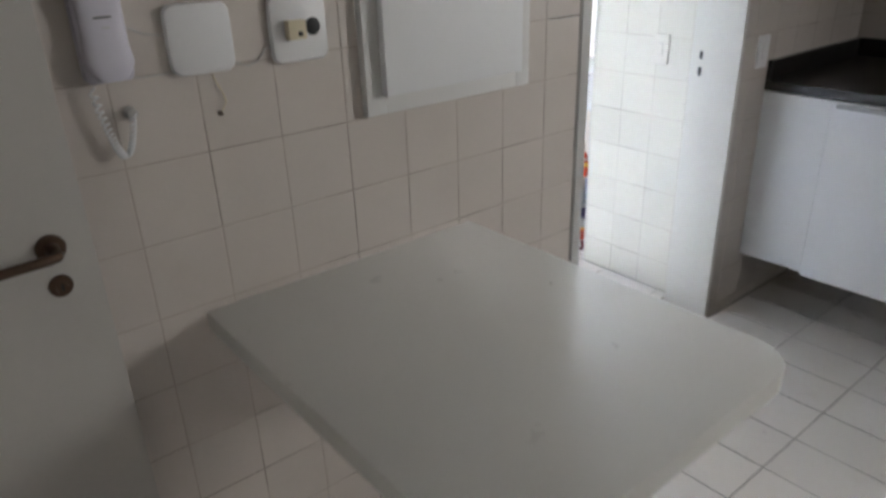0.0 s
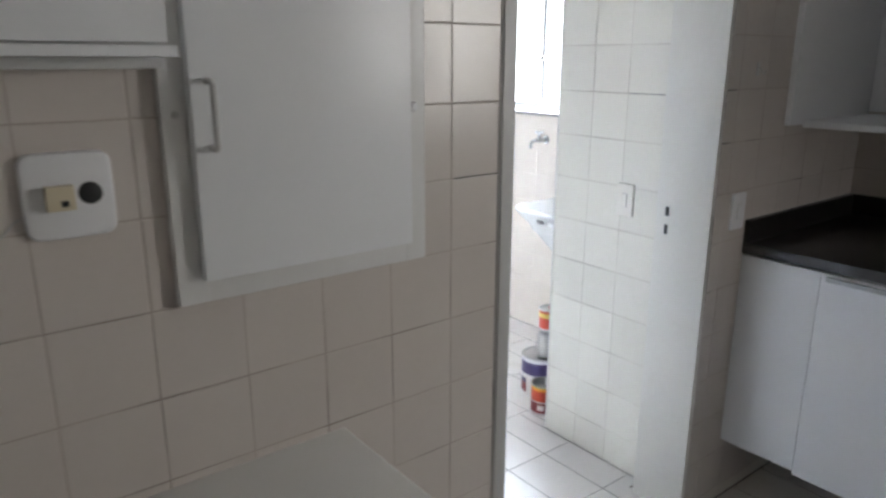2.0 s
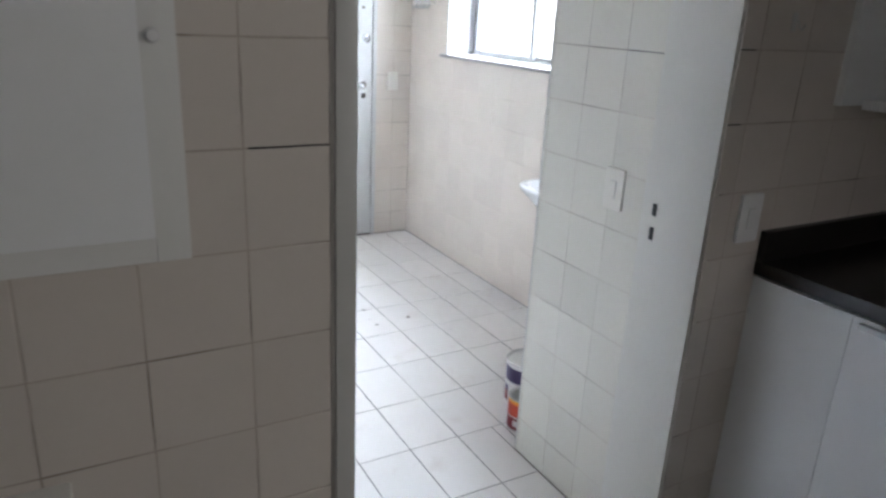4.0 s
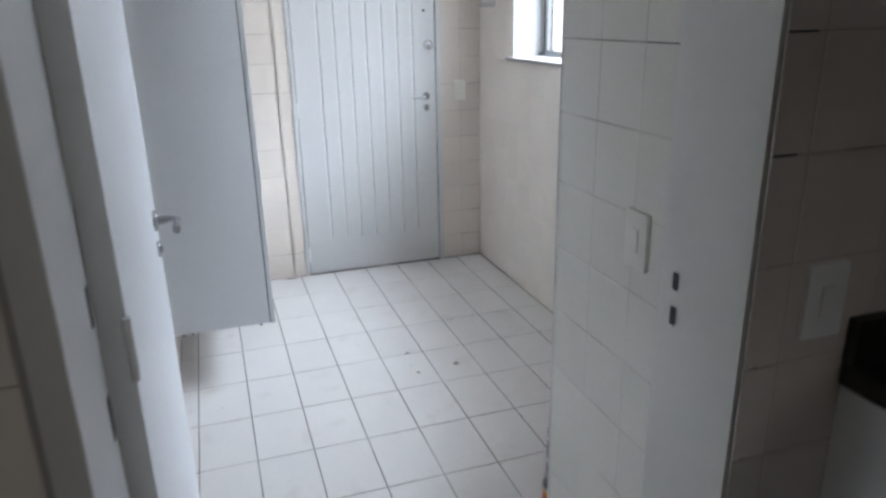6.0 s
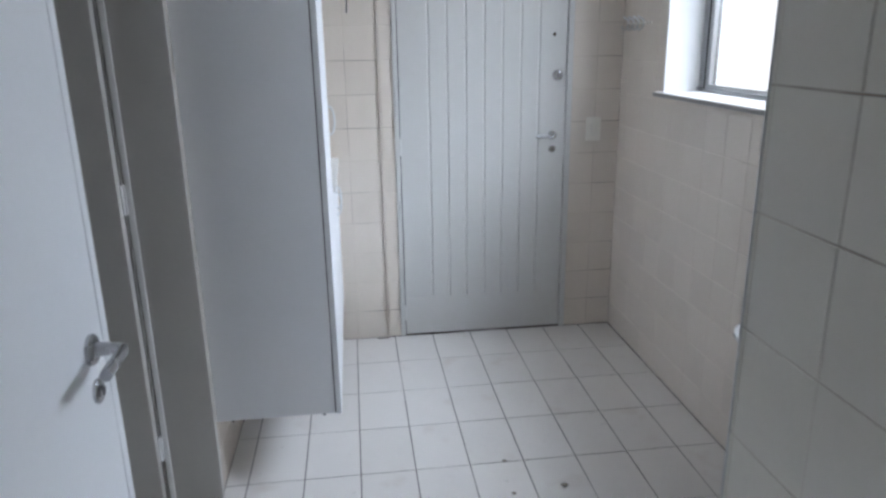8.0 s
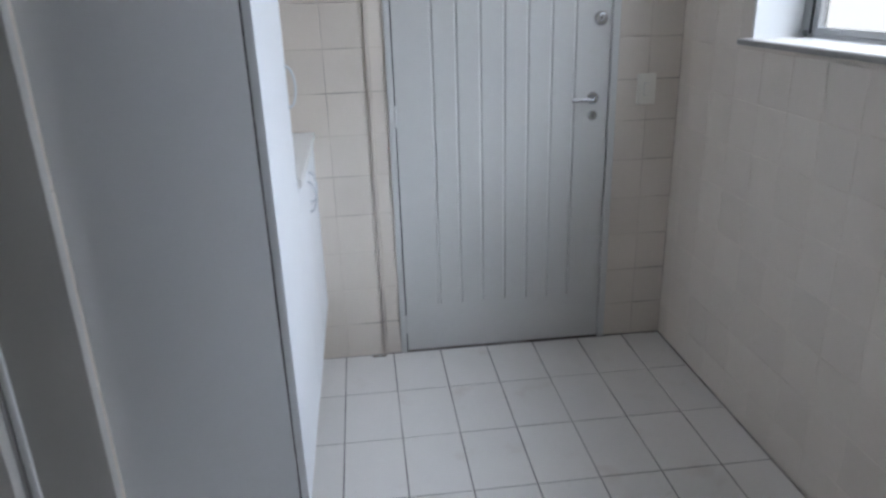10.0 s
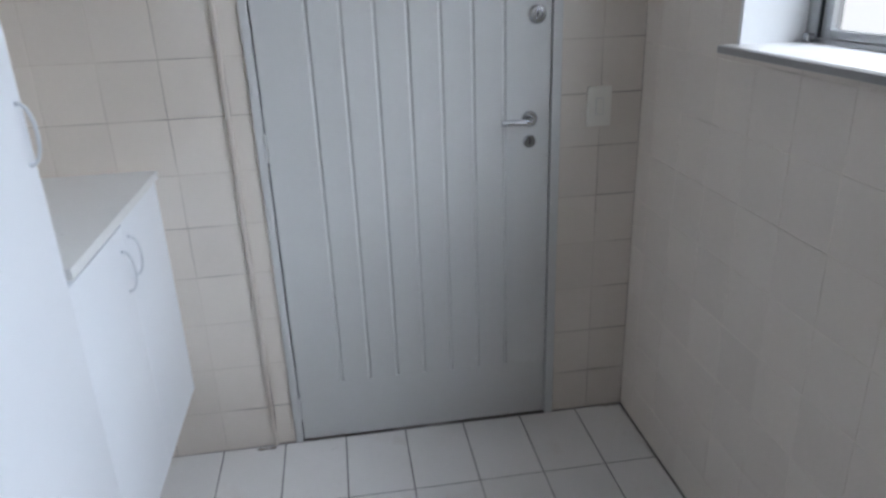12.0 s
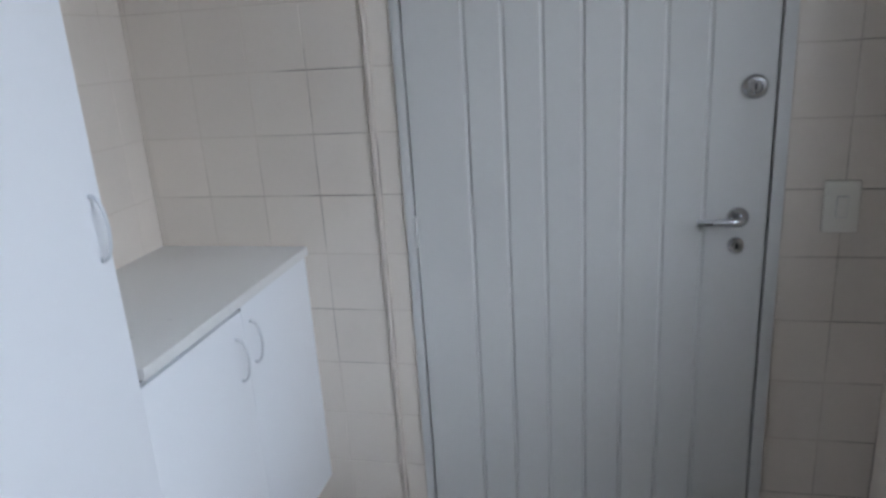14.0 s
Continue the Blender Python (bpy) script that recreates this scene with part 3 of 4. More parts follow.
# Hatch in a proud frame.
hatch = thing("wall_hatch", Matrix.Translation((-1.105, KY, 1.16)), "white wall hatch with handle and knob in frame", "cabinet")
bm = bmesh.new()
for a, b in (((-0.253, -0.022, 0.0), (-0.200, 0, 0.86)), ((0.205, -0.022, 0.0), (0.252, 0, 0.86)), ((-0.200, -0.022, 0.0), (0.205, 0, 0.05)), ((-0.200, -0.022, 0.81), (0.205, 0, 0.86))):
    box(bm, a, b, 0.003)
part("frame", bm, WHITE_PAINT, hatch)
hd = part("hatch_door", boxed((-0.214, -0.046, 0.043), (0.203, -0.024, 0.82), 0.003), MELAMINE, hatch)
bm = tube(bmesh.new(), [(-0.188, -0.046, 0.366), (-0.188, -0.071, 0.366), (-0.188, -0.076, 0.361), (-0.188, -0.076, 0.267), (-0.188, -0.071, 0.262), (-0.188, -0.046, 0.262)], 0.005, 12)
part("handle", bm, GREY_PLASTIC, hd, "grey bow handle")
bm = lathe([(0, 0), (0.009, 0), (0.0105, 0.005), (0.007, 0.011), (0, 0.0125)], 20)
bmesh.ops.rotate(bm, verts=bm.verts, cent=(0, 0, 0), matrix=Matrix.Rotation(radians(90), 3, "X"))
part("knob", bm, WHITE_PLASTIC, hatch, "", Matrix.Translation((0.221, -0.0215, 0.31)))
bm = lathe([(0, 0), (0.006, 0), (0.005, 0.003), (0, 0.004)], 14)
bmesh.ops.rotate(bm, verts=bm.verts, cent=(0, 0, 0), matrix=Matrix.Rotation(radians(90), 3, "X"))
part("screw_cap", bm, GREY_PLASTIC, hatch, "", Matrix.Translation((-0.232, -0.022, 0.315)))

# Wall cupboard over the plates.
cup = thing("wall_cupboard", Matrix.Translation((-1.6, KY, 1.545)), "white wall cupboard above the socket plates", "cabinet")
part("body", boxed((-0.26, -0.085, 0.0335), (0.236, -0.0005, 0.68), 0.002), WHITE_PAINT, cup)
part("bottom_rail", boxed((-0.26, -0.05, 0.0), (0.245, -0.0005, 0.0165), 0.003), EDGE, cup)
part("bottom_board", boxed((-0.262, -0.107, 0.017), (0.250, -0.0005, 0.033), 0.002), MELAMINE, cup)
part("cupboard_door", boxed((-0.262, -0.104, 0.036), (0.238, -0.087, 0.68), 0.003), MELAMINE, cup)

# Door phone with its coiled cord.
phone = thing("door_phone", Matrix.Translation((-1.868, KY, 1.412)), "white wall door phone with a hanging coiled cord", "intercom")
part("base", rounded_plate(0.082, 0.20, 0.022, 0.014, 0.006), LAVENDER_PLASTIC, phone)
bm = bmesh.new()
rows = []
for k in range(21):
    s = k / 20
    z = 0.093 - 0.188 * s
    end = min(1.0, 4.5 * min(s, 1 - s) + 0.35) ** 0.6
    out = (0.044 + 0.010 * math.cos(2 * math.pi * s)) * (0.55 + 0.45 * end)
    half = (0.036 + 0.003 * math.cos(2 * math.pi * s) + 0.004 * s) * end
    ring = []
    for i in range(15):
        t = math.pi * i / 14
        c, q = math.cos(t), math.sin(t)
        ring.append(bm.verts.new((half * math.copysign(abs(c) ** 0.55, c), -0.018 - (out - 0.018) * q ** 0.55, z)))
    rows.append(ring)
for one, two in zip(rows, rows[1:]):
    for i in range(15):
        bm.faces.new((one[i], one[(i + 1) % 15], two[(i + 1) % 15], two[i]))
bm.faces.new(rows[0])
bm.faces.new(rows[-1][::-1])
hs = part("handset", bm, LAVENDER_PLASTIC, phone)
part("badge", boxed((-0.012, -0.0352, 0.006), (0.016, -0.0300, 0.009), 0.0004), BLACK, hs, "small dark badge")
part("badge", boxed((-0.002, -0.0350, -0.010), (0.012, -0.0300, -0.008), 0.0004), GREY_PLASTIC, hs)
turns, pts = 30, []
for k in range(turns * 8 + 1):
    s = k / (turns * 8)
    t = 2 * math.pi * turns * s
    cx = -0.036 + 0.056 * s
    cz = -0.085 - 0.125 * math.sin(math.pi * (0.03 + 0.90 * s)) ** 0.75 - 0.035 * s
    pts.append((cx + 0.0055 * math.cos(t), -0.022 + 0.0055 * math.sin(t), cz + 0.002 * math.cos(t)))
part("cord", tube(bmesh.new(), pts, 0.0021, 5), WHITE_PLASTIC, phone, "coiled white cord")
bm = rod(bmesh.new(), (0.021, -0.001, -0.157), (0.021, -0.024, -0.157), 0.011, 0.009)
part("cord_outlet", bm, GREY_PLASTIC, phone)

# Cover plates, socket, thin cables and the wall plug.
plate = single("blank_plate", rounded_plate(0.120, 0.124, 0.017, 0.018, 0.006, 0.02), WHITE_PLASTIC, Matrix.Translation((-1.700, KY, 1.366)), "blank white plastic cover plate on the tiles", "cover plate")
sock = thing("phone_socket", Matrix.Translation((-1.498, KY, 1.364)), "white plate with cream phone socket and black disc", "socket")
part("plate", rounded_plate(0.122, 0.126, 0.016, 0.016, 0.006, 0.02), WHITE_PLASTIC, sock)
jack = part("jack", boxed((-0.034, -0.036, -0.018), (0.004, -0.0155, 0.018), 0.003), AGED_PLASTIC, sock, "yellowed cream phone jack")
part("jack_hole", boxed((-0.0155, -0.0366, -0.012), (-0.0055, -0.0356, -0.003), 0.0004), BLACK, jack)
bm = lathe([(0, 0), (0.0168, 0), (0.0168, 0.0012), (0.0155, 0.002), (0, 0.002)], 32)
bmesh.ops.rotate(bm, verts=bm.verts, cent=(0, 0, 0), matrix=Matrix.Rotation(radians(90), 3, "X"))
part("black_disc", bm, BLACK, sock, "round black opening", Matrix.Translation((0.028, -0.0158, 0.002)))
single("thin_cable", tube(bmesh.new(), [(-1.64, KY - 0.003, 1.315), (-1.612, KY - 0.0035, 1.305), (-1.59, KY - 0.003, 1.312), (-1.572, KY - 0.003, 1.332), (-1.556, KY - 0.003, 1.338)], 0.0016, 6), GREY_PLASTIC, Matrix.Identity(4), "thin grey cable between the two plates", "cable", "wall cables")
single("thin_cable", tube(bmesh.new(), [(-1.845, KY - 0.004, 1.45), (-1.83, KY - 0.004, 1.50), (-1.846, KY - 0.004, 1.512), (-1.868, KY - 0.006, 1.503)], 0.0016, 6), GREY_PLASTIC, Matrix.Identity(4), "thin grey cable looped at the door phone", "cable", "wall cables")
single("thin_cable", tube(bmesh.new(), [(-1.845, KY - 0.003, 1.45), (-1.835, KY - 0.003, 1.405), (-1.80, KY - 0.003, 1.385), (-1.764, KY - 0.003, 1.378)], 0.0016, 6), GREY_PLASTIC, Matrix.Identity(4), "thin grey cable from phone to plate", "cable", "wall cables")
single("thin_cable", tube(bmesh.new(), [(-1.845, KY - 0.003, 1.313), (-1.80, KY - 0.003, 1.311), (-1.752, KY - 0.003, 1.312)], 0.0016, 6), GREY_PLASTIC, Matrix.Identity(4), "thin grey cable along a tile joint", "cable", "wall cables")
bm = lathe([(0.005, 0), (0.005, 0.002), (0.003, 0.002), (0.0025, 0.012), (0, 0.012)], 14)
bmesh.ops.rotate(bm, verts=bm.verts, cent=(0, 0, 0), matrix=Matrix.Rotation(radians(90), 3, "X"))
single("thin_cable", tube(bmesh.new(), [(-1.686, KY - 0.004, 1.305), (-1.684, KY - 0.005, 1.290), (-1.672, KY - 0.006, 1.262), (-1.668, KY - 0.006, 1.245), (-1.680, KY - 0.006, 1.228)], 0.0014, 6), AGED_PLASTIC, Matrix.Identity(4), "thin cream cord hanging from the blank plate", "cable", "wall cables")
single("wall_screw", bm, BRONZE, Matrix.Translation((-1.682, KY, 1.224)), "small dark screw in the tiled wall", "screw")


def wall_switch(m, label, w=0.074, h=0.118, mat=WHITE_PLASTIC):
    sw = thing("light_switch", m, label, "light switch", "light switches")
    part("plate", rounded_plate(w, h, 0.009, 0.006, 0.003), mat, sw)
    # Grey border just proud of the plate paints the shadow slit round the rocker.
    part("recess", boxed((-0.0118, -0.0096, -0.0245), (0.0118, -0.0085, 0.0245), 0.0003), GREY_PLASTIC, sw)
    part("rocker", boxed((-0.0106, -0.0118, -0.0232), (0.0106, -0.0090, 0.0232), 0.0015), mat, sw)
    return sw


wall_switch(Matrix.Translation((0.402, KY, 1.090)), "white light switch on the kitchen tiles above the counter")
wall_switch(Matrix.Translation((PIER_X, -2.626, 1.069)) @ pose(0, 0, 0, 0, 0, -90), "cream-white light switch on the white tiled pier", mat=CREAM_PLASTIC)
wall_switch(Matrix.Translation((1.037, FY, 1.060)), "cream light switch beside the slatted door", mat=CREAM_PLASTIC)

# Wall-hung base cabinets with a granite worktop.
FX = 0.467
worktop = thing("worktop", Matrix.Translation((FX, KY, 0.94)), "polished black granite worktop with an upstand", "worktop")
part("slab", boxed((-0.004, -2.2, 0.0), (KR - FX - 0.0005, -0.0005, 0.035), 0.003), GRANITE, worktop)
part("upstand", boxed((-0.004, -0.020, 0.0355), (KR - FX - 0.0005, -0.0005, 0.112), 0.003), GRANITE, worktop)
part("upstand", boxed((KR - FX - 0.020, -2.2, 0.0355), (KR - FX - 0.0005, -0.0205, 0.112), 0.003), GRANITE, worktop)


def base_unit(y_far, width, label, lift=0.0, handle=True):
    unit = thing("base_cabinet", Matrix.Translation((FX, y_far, 0.25)), label, "cabinet", "kitchen base cabinets")
    part("body", boxed((0.022, -width + 0.001, 0.0), (KR - FX - 0.001, -0.001, 0.689), 0.0015), MELAMINE, unit)
    d = part("cabinet_door", boxed((0.0, -width + 0.0004, -lift), (0.020, -0.0004, 0.684), 0.0008), MELAMINE, unit)
    if handle:
        part("handle", boxed((-0.016, -0.33 - 0.02, 0.662), (0.001, -0.02, 0.676), 0.003), ALUMINIUM, d, "slim aluminium edge handle")
    return unit


base_unit(KY - 0.001, 0.2565, "narrow white filler cabinet under the granite worktop", handle=False)
for k in range(3):
    base_unit(KY - 0.258 - 0.4985 * k, 0.4975, "white wall-hung base cabinet under the granite worktop", lift=0.012)

upper = thing("open_shelf_cabinet", Matrix.Translation((0.637, KY, 1.348)), "white open shelf cabinet on the kitchen wall", "cabinet")
W = KR - 0.637 - 0.0005
part("side_panel", boxed((0.0, -0.020, 0.0), (W, -0.0005, 0.78), 0.0015), MELAMINE, upper)
part("bottom_panel", boxed((0.085, -1.30, -0.010), (W, -0.0205, 0.012), 0.0015), MELAMINE, upper)
part("back_panel", boxed((W - 0.006, -1.30, 0.0205), (W, -0.0205, 0.78)), MELAMINE, upper)
part("top_panel", boxed((0.0, -1.30, 0.781), (W, -0.0005, 0.80), 0.0015), MELAMINE, upper)
part("side_panel", boxed((0.0, -1.321, 0.0), (W, -1.3005, 0.80), 0.0015), MELAMINE, upper)
hook = bmesh.new()
tube(hook, [(0, 0, 0.02), (0, -0.012, 0.018), (0, -0.016, 0.004), (0, -0.024, 0.0), (0, -0.030, 0.012)], 0.0025, 8)
box(hook, (-0.008, -0.003, -0.005), (0.008, 0.0, 0.035), 0.002)
single("wall_hook", hook, GREY_PLASTIC, Matrix.Translation((0.43, KY, 1.515)), "small grey hook on the kitchen tiles", "hook")

# ---- laundry ----
CX = -0.2545  # front of the laundry cabinets


def bow_handle(parent, y, z, size=0.100):
    pts = []
    for k in range(15):
        t = math.pi * k / 14
        pts.append((0.003 + 0.020 * math.sin(t) ** 0.9, y, z + size / 2 * math.cos(t)))
    bm = tube(bmesh.new(), pts, 0.0032, 10)
    for s in (-1, 1):
        rod(bm, (0.0, y, z + s * size / 2), (0.006, y, z + s * size / 2), 0.0048, 0.0042, 12)
    part("handle", bm, SATIN, parent, "satin grey bow handle")


tall = thing("tall_cabinet", Matrix.Translation((CX, -0.925, 0.266)), "tall white laundry cabinet hung above the floor", "cabinet")
part("body", boxed((LX - CX + 0.0015, 0.0, 0.0), (-0.022, 0.511, 2.05), 0.0015), MELAMINE, tall)
# Dark filler behind the door paints the shade of the slit.
part("seam", boxed((-0.022, 0.003, 0.002), (-0.0185, 0.508, 2.045)), DARK_GAP, tall)
td = part("cabinet_door", boxed((-0.0185, -0.001, -0.004), (0.0, 0.5115, 2.05), 0.0012), MELAMINE, tall)
bow_handle(td, 0.487, 0.952, 0.104)
for x in (-0.37, -0.335, -0.06):
    part("fixing", rod(bmesh.new(), (x, 0.012, 0.0), (x, 0.012, -0.010), 0.006, 0.005, 10), BLACK, tall)
low = thing("low_cabinet", Matrix.Translation((CX, -0.413, 0.258)), "low white laundry cabinet hung beside the tall one", "cabinet")
LW = FY - 0.005 + 0.413
part("body", boxed((LX - CX + 0.0015, 0.0015, 0.0), (-0.022, LW, 0.6755), 0.0015), MELAMINE, low)
part("top", boxed((LX - CX + 0.0015, 0.0015, 0.6795), (0.011, LW, 0.7025), 0.002), TABLE_TOP, low, "pale cream laminate top")
half = LW / 2
for k, top in ((0, 0.664), (1, 0.6755)):
    d = part("cabinet_door", boxed((-0.0185, k * (half + 0.0006), -0.004), (0.0, half - 0.0006 + k * (half + 0.0006), top), 0.0010), MELAMINE, low)
    bow_handle(d, half - 0.036 + k * 0.068, 0.562 + 0.014 * k)
# Same dark filler, painting the shade behind the low doors.
part("seam", boxed((-0.022, 0.0015, 0.0), (-0.0188, LW, 0.675)), DARK_GAP, low)

# Wash tank, tap and hooks.
tank = thing("wash_tank", Matrix.Translation((RX, -1.905, 0.843)), "white ceramic wash tank on the tiled wall", "sink")


def tank_bowl(depth, half, r, drop, rim):
    """A tank with rounded front corners, a rolled rim, and a hollow; local -x points away from the wall."""
    def outline(grow):
        rr = max(r + grow, 0.03)
        inner = half + grow - rr
        pts = [(-0.0005, half + grow)]
        for cy, start in ((inner, 90), (-inner, 180)):
            pts += [(-depth - grow + rr + rr * math.cos(radians(start + 9 * k)), cy + rr * math.sin(radians(start + 9 * k))) for k in range(11)]
        pts.append((-0.0005, -half - grow))
        return pts

    bm, rows = bmesh.new(), []
    for grow, z, back in ((-0.20, -drop, 0), (-0.15, -drop + 0.04, 0), (-0.06, -0.08, 0), (-0.012, -0.034, 0), (0.006, -0.012, 0), (0.006, -0.003, 0), (0, 0.002, 0), (-rim * 0.6, 0.002, -rim * 0.6), (-rim, -0.006, -rim), (-rim - 0.06, -0.12, -rim - 0.005), (-rim - 0.17, -drop + 0.03, -rim - 0.03)):
        rows.append([bm.verts.new((min(x, -0.0005 + back), y, z)) for x, y in outline(grow)])
    for one, two in zip(rows, rows[1:]):
        for i in range(len(one)):
            j = (i + 1) % len(one)
            bm.faces.new((one[i], one[j], two[j], two[i]))
    bm.faces.new(rows[0][::-1])
    bm.faces.new(rows[-1])
    return bm


part("bowl", tank_bowl(0.485, 0.25, 0.11, 0.26, 0.024), CERAMIC, tank)
part("drain", lathe([(0, -0.229), (0.02, -0.229), (0.022, -0.224), (0.028, -0.2235), (0.028, -0.229), (0, -0.2295)], 20, (-0.26, 0, 0)), CHROME, tank)
for y in (0.03, -0.05):
    part("bracket_boss", boxed((-0.486, y - 0.018, -0.054), (-0.455, y + 0.018, -0.034), 0.006), CERAMIC, tank)
tap = thing("wall_tap", Matrix.Translation((RX, -1.442, 1.122)), "chrome wall tap with a white cross handle", "tap")
bm = rod(bmesh.new(), (0, 0, 0), (-0.008, 0, 0), 0.024, 0.021)
rod(bm, (-0.008, 0, 0), (-0.070, 0, 0), 0.0105)
rod(bm, (-0.058, 0, -0.004), (-0.058, 0, 0.030), 0.012, 0.009)
tube(bm, [(-0.066, 0, 0), (-0.095, 0, 0.002), (-0.115, 0, -0.006), (-0.122, 0, -0.022), (-0.122, 0, -0.038)], 0.0085, 12)
part("spout", bm, CHROME, tap)
bm = rod(bmesh.new(), (-0.058, 0, 0.030), (-0.058, 0, 0.040), 0.007)
rod(bm, (-0.058, -0.028, 0.044), (-0.058, 0.028, 0.044), 0.0055)
rod(bm, (-0.086, 0, 0.044), (-0.030, 0, 0.044), 0.0055)
part("cross_handle", bm, WHITE_PLASTIC, tap)
rack = thing("hook_rack", Matrix.Translation((RX, 0.125, 1.562)), "small row of white coat hooks on the tiles", "hook rack")
part("rail", boxed((-0.005, -0.155, -0.005), (-0.0003, 0.135, 0.005), 0.002), CREAM_PLASTIC, rack)
for k in range(4):
    y = -0.070 + 0.058 * k
    part("hook", tube(bmesh.new(), [(-0.005, y, 0.004), (-0.014, y, 0.018), (-0.026, y, 0.024), (-0.034, y, 0.030)], 0.0055, 8), WHITE_PLASTIC, rack)
    part("hook", tube(bmesh.new(), [(-0.005, y, -0.002), (-0.012, y, -0.020), (-0.024, y, -0.030), (-0.036, y, -0.024), (-0.040, y, -0.010)], 0.0050, 8), GREY_PLASTIC, rack)
for y in (-0.110, -0.140):
    part("screw", rod(bmesh.new(), (-0.005, y, 0), (-0.007, y, 0), 0.004, 0.003, 10), BRONZE, rack)


bm = tube(bmesh.new(), [(-0.166, FY - 0.006, 1.80), (-0.164, FY - 0.012, 1.72), (-0.165, FY - 0.020, 1.66), (-0.168, FY - 0.018, 1.625)], 0.0032, 8)
single("cable_end", bm, BLACK, Matrix.Identity(4), "short dark cable hanging on the end wall tiles", "cable")


# Paint tins beyond the pier.
def tin(m, r, h, bands, label, lid="open"):
    """A tin: body rings from (height, material) bands, a rolled rim and a lid."""
    t = thing("paint_tin", m, label, "paint tin", "paint tins")
    z = 0.0
    for k, (top, mat) in enumerate(bands):
        part("band" if k else "body", lathe([(r * (0.97 if k == 0 and z == 0 else 1), z * h), (r, z * h + 0.002), (r, top * h - 0.001), (r - 0.0008, top * h)], 32), mat, t)
        z = top
    rim = [(r - 0.001, h - 0.003), (r + 0.0025, h - 0.002), (r + 0.003, h + 0.001), (r + 0.001, h + 0.003), (r - 0.004, h + 0.002)]
    part("rim", lathe(rim + ([(r - 0.006, h - 0.004), (0, h - 0.004)] if lid == "shut" else [(r - 0.008, h - 0.002), (r - 0.009, h - 0.03), (0, h - 0.03)]), 32), TIN, t)
    return t


TIN_A, TIN_B = (0.462, -2.165), (0.585, -2.02)
small = tin(pose(*TIN_A, 0, 0, 0, 200), 0.056, 0.135, [(0.06, TIN), (0.16, DARK_RED_PRINT), (0.42, DARK_RED_PRINT), (0.46, WHITE_PRINT), (0.84, RED_PRINT), (0.93, ORANGE_PRINT), (1.0, YELLOW_PRINT)], "small red and orange paint tin on the floor")
big = tin(pose(*TIN_B, 0, 0, 0, 200), 0.088, 0.195, [(0.10, WHITE_PRINT), (0.34, DARK_RED_PRINT), (0.46, PURPLE_PRINT), (0.58, WHITE_PRINT), (0.90, PURPLE_PRINT), (1.0, WHITE_PRINT)], "purple and white paint tin on the floor", "shut")
part("label", boxed((0.060, -0.03, 0.02), (0.0895, 0.03, 0.10), 0.004), WHITE_PRINT, big)
part("label", boxed((0.040, -0.004, 0.022), (0.0575, 0.026, 0.046), 0.003), WHITE_PRINT, small, "small white paper label")
spray = thing("spray_can", pose(0.578, -2.045, 0.197), "silver and white spray can on a paint tin", "spray can")
part("body", lathe([(0, 0), (0.031, 0), (0.033, 0.003), (0.033, 0.105), (0.030, 0.112), (0.022, 0.118), (0, 0.118)], 28), TIN, spray)
part("label", lathe([(0.0333, 0.012), (0.0335, 0.014), (0.0335, 0.050), (0.0333, 0.052)], 28), GREY_PLASTIC, spray)
tall_tin = tin(pose(0.645, -2.075, 0.197), 0.036, 0.135, [(0.9, BLUE_PRINT), (1.0, TIN)], "slim blue tin on a paint tin", "shut")
tin(pose(0.600, -2.050, 0.333), 0.047, 0.098, [(0.08, WHITE_PRINT), (0.62, RED_PRINT), (0.84, YELLOW_PRINT), (1.0, RED_PRINT)], "small red and yellow tin on top of the pile", "shut")
bm = lathe([(0, 0), (0.012, 0), (0.012, 0.012), (0.007, 0.014), (0.007, 0.030), (0, 0.032)], 18)
single("red_cap", bm, RED_PRINT, Matrix.Translation((0.606, -2.055, 0.428)), "small red cap on the top tin", "cap")

# Crumbs of plaster on the floor.
for x, y, r in ((0.330, -0.905, 0.009), (0.508, -1.08, 0.012), (0.322, -1.10, 0.008)):
    bm = bmesh.new()
    bmesh.ops.create_icosphere(bm, subdivisions=2, radius=r)
    for v in bm.verts:
        v.co *= 1 + 0.45 * noise.noise(v.co * 160 + Vector((x * 50, y * 50, 0)))
        v.co.z = max(v.co.z * 0.35, -0.0) + 0.0002
    single("plaster_crumb", bm, DEBRIS, Matrix.Translation((x, y, 0.0)), "small crumb of plaster on the floor tiles", "debris", "floor crumbs")



def mortar(x0, x1, y, seed, label):
    """A low uneven line of old mortar along the foot of a wall."""
    rnd, bm = random.Random(seed), bmesh.new()
    for k in range(9):
        x = x0 + (x1 - x0) * (k + rnd.random()) / 9
        r = rnd.uniform(0.003, 0.008)
        bmesh.ops.create_icosphere(bm, subdivisions=2, radius=r, matrix=Matrix.Translation((x, y + rnd.uniform(-0.006, 0.0), 0.001)) @ Matrix.Diagonal((1.6, 0.8, 0.7, 1)))
    for v in bm.verts:
        v.co += 0.0015 * Vector((noise.noise(v.co * 300), noise.noise(v.co * 300 + Vector((9, 0, 0))), 0))
        v.co.z = max(v.co.z, 0.0002)
    single("mortar_crumbs", bm, DEBRIS, Matrix.Identity(4), label, "debris", "mortar crumbs")


mortar(1.085, 1.158, FY - 0.004, 5, "brown mortar crumbs in the tiled corner")
mortar(-0.085, -0.035, FY - 0.018, 6, "brown mortar crumbs beside the slatted door")
mortar(0.285, 0.345, -2.79, 7, "brown mortar crumbs at the foot of the door frame")

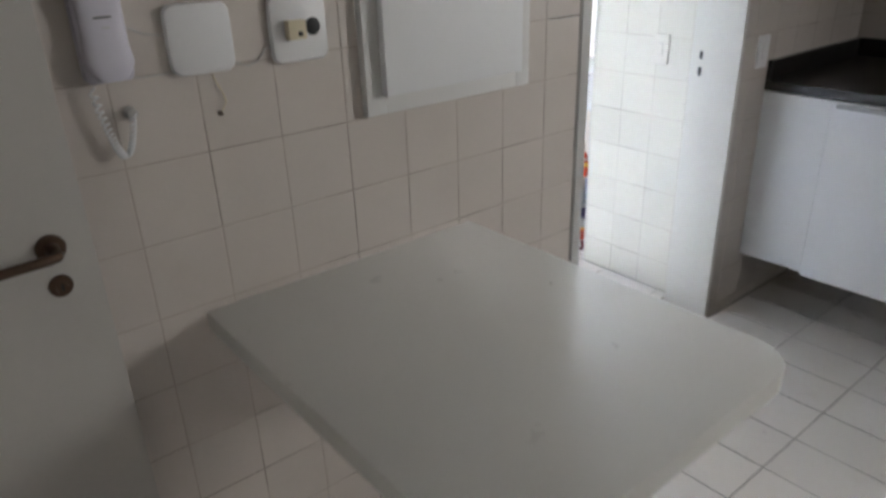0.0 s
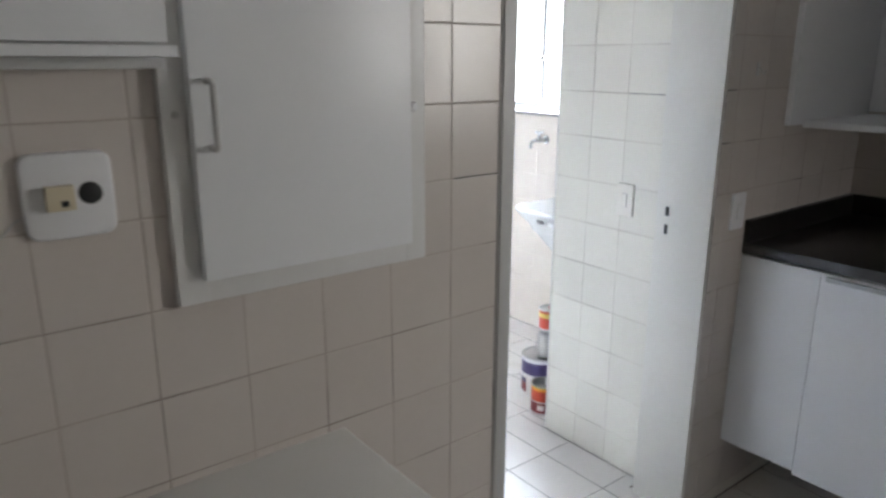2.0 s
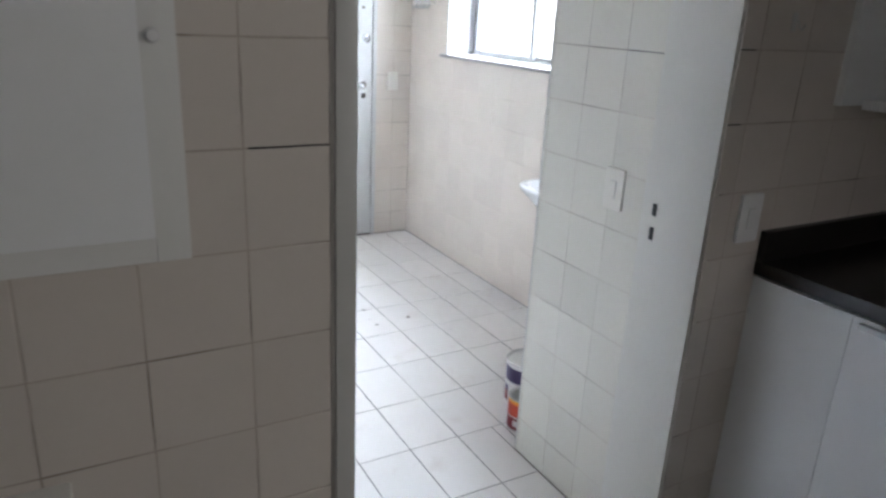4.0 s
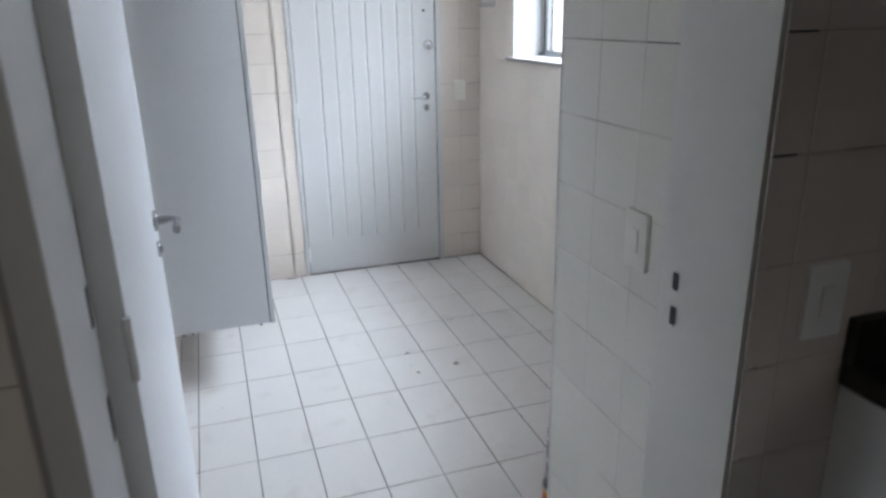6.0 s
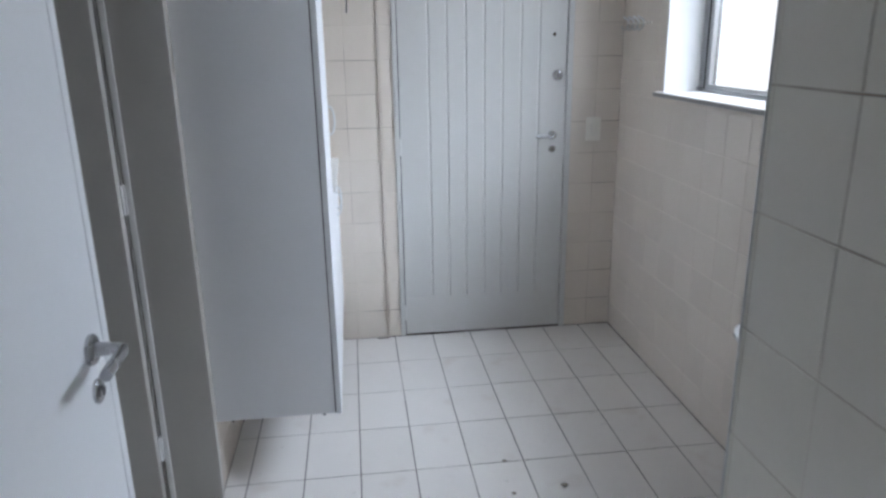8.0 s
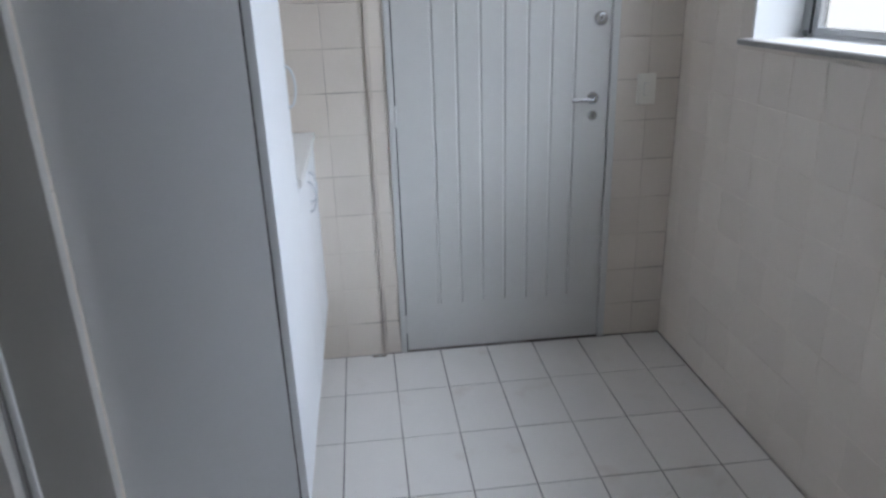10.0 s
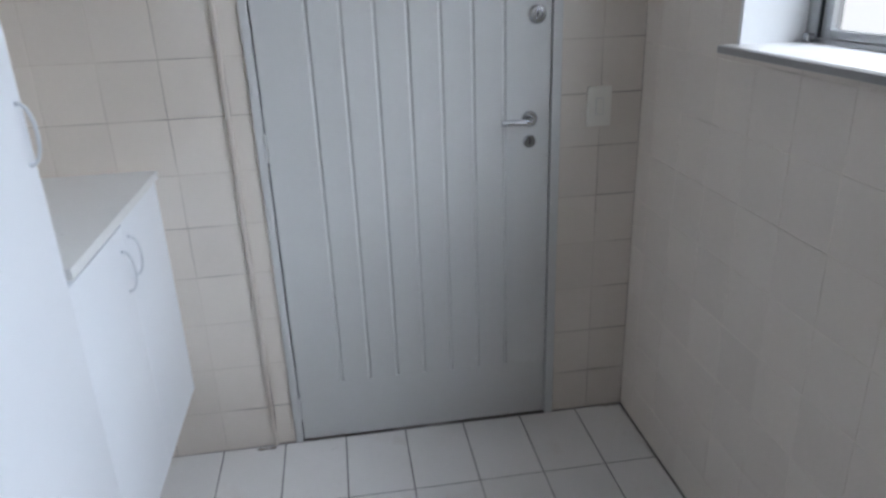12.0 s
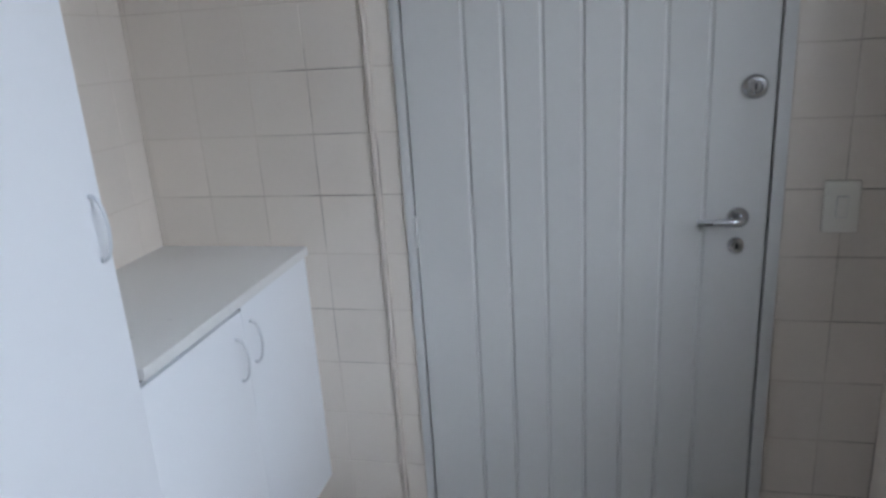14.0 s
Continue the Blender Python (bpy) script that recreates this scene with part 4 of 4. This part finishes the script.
# The end wall's left part, and the rounded bead beside the door.
tagged(link_mesh("wall_end_strip", boxed((LX, FY - 0.004 + DEEP, 0), (-0.039, FY + DEEP, TOP)), LAUNDRY_JOINT), "cream tiled strip of wall standing slightly proud", "wall", kind="structure")
strip = bpy.data.objects["wall_end_strip"]
bm = boxed((-0.0375, FY - 0.013, 0.0), (-0.0245, FY + 0.001, TOP), 0.005, 3)
tagged(link_mesh("trim", bm, BEAD), "rounded beige joint bead beside the door", "trim", kind="structure")
bm = boxed((-0.0390, FY - 0.0045, 0.0), (-0.0230, FY + 0.0005, TOP))
tagged(link_mesh("trim", bm, LAUNDRY_JOINT), "dark groove along the bead", "trim", kind="structure")
bm = boxed((PIER_X - 0.0012, PIER_Y - 0.003, 0.0), (PIER_X + 0.003, PIER_Y + 0.0012, TOP), 0.0008)
tagged(link_mesh("trim", bm, EDGE), "thin grey corner strip on the pier", "trim", kind="structure")

# Open joints between some tiles.
for x0, x1, z in ((0.279, 0.325, 1.470), (0.279, 0.318, 1.312), (-0.76, -0.635, 1.312), (-1.09, -0.93, 1.470)):
    part("open_joint", boxed((x0, KY + 0.0004, z - 0.0014), (x1, KY + 0.0030, z + 0.0014)), DARK_GAP, wall_divide)
part("open_joint", boxed((PIER_X + 0.0004, -2.76, 1.4425), (PIER_X + 0.003, -2.607, 1.4445)), DARK_GAP, wall_pier)

# ---- tiles ----
P = 0.158
WALL_PITCH = (P, P)
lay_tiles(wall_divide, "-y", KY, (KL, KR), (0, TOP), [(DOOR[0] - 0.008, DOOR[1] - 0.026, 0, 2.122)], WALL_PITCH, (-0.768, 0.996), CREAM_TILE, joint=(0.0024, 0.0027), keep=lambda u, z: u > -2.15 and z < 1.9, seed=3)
lay_tiles(wall_pier, "-x", PIER_X, (BACK + 0.03, PIER_Y - 0.0015), (0, TOP), [], (0.156, 0.1635), (-2.604, 0.135), WHITE_TILE, seed=4)
lay_tiles(wall_pier, "+y", PIER_Y, (PIER_X + 0.0015, RX), (0, TOP), [], (0.156, 0.1635), (PIER_X, 0.135), WHITE_TILE, seed=5)
lay_tiles(strip, "-y", FY - 0.004, (LX, -0.0385), (0, TOP), [], WALL_PITCH, (-0.032, 1.098), LAUNDRY_TILE, seed=6)
lay_tiles(wall_end, "-y", FY, (-0.0235, RX), (0, TOP), [(0.033, 0.920, 0, 2.132)], WALL_PITCH, (1.043, 1.098), LAUNDRY_TILE, seed=7)
lay_tiles(wall_window, "-x", RX, (PIER_Y, FY), (0, TOP), [(WINDOW[0], WINDOW[1], WINDOW[2] - 0.02, WINDOW[3])], WALL_PITCH, (-0.108, 1.079), LAUNDRY_TILE, seed=8)
lay_tiles(wall_side, "+x", LX, (BACK, FY - 0.004), (0, TOP), [(-1.79, -0.945, 0, 2.122)], WALL_PITCH, (-0.10, 1.098), LAUNDRY_TILE, seed=9)
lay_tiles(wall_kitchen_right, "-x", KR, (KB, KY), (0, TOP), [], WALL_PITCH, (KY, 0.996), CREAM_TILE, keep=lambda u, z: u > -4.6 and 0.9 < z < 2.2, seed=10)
FLOOR_PITCH = (0.2, 0.3035)
lay_tiles(floor, "", 0.0, (LX - 0.19, KR), (KY - 0.003, FY - 0.004), [(PIER_X - 0.003, RX, KY, PIER_Y + 0.003), (LX - 0.3, -0.60, KY, BACK), (LX - 0.3, LX - 0.001, KY, -1.76), (RX - 0.004, KR, KY, 1), (LX - 0.3, LX - 0.001, -0.975, 1)], FLOOR_PITCH, (0.0, 0.0), FLOOR_TILE, joint=(0.0042, 0.0036), name="floor_tile", seed=11, flat=True)
lay_tiles(floor, "", 0.0, (KL, KR), (KB, KY - 0.003), [], FLOOR_PITCH, (0.0, -3.026), FLOOR_TILE, joint=(0.0042, 0.0036), name="floor_tile", keep=lambda u, v: u > -1.0 and v > -4.6, seed=12, flat=True)
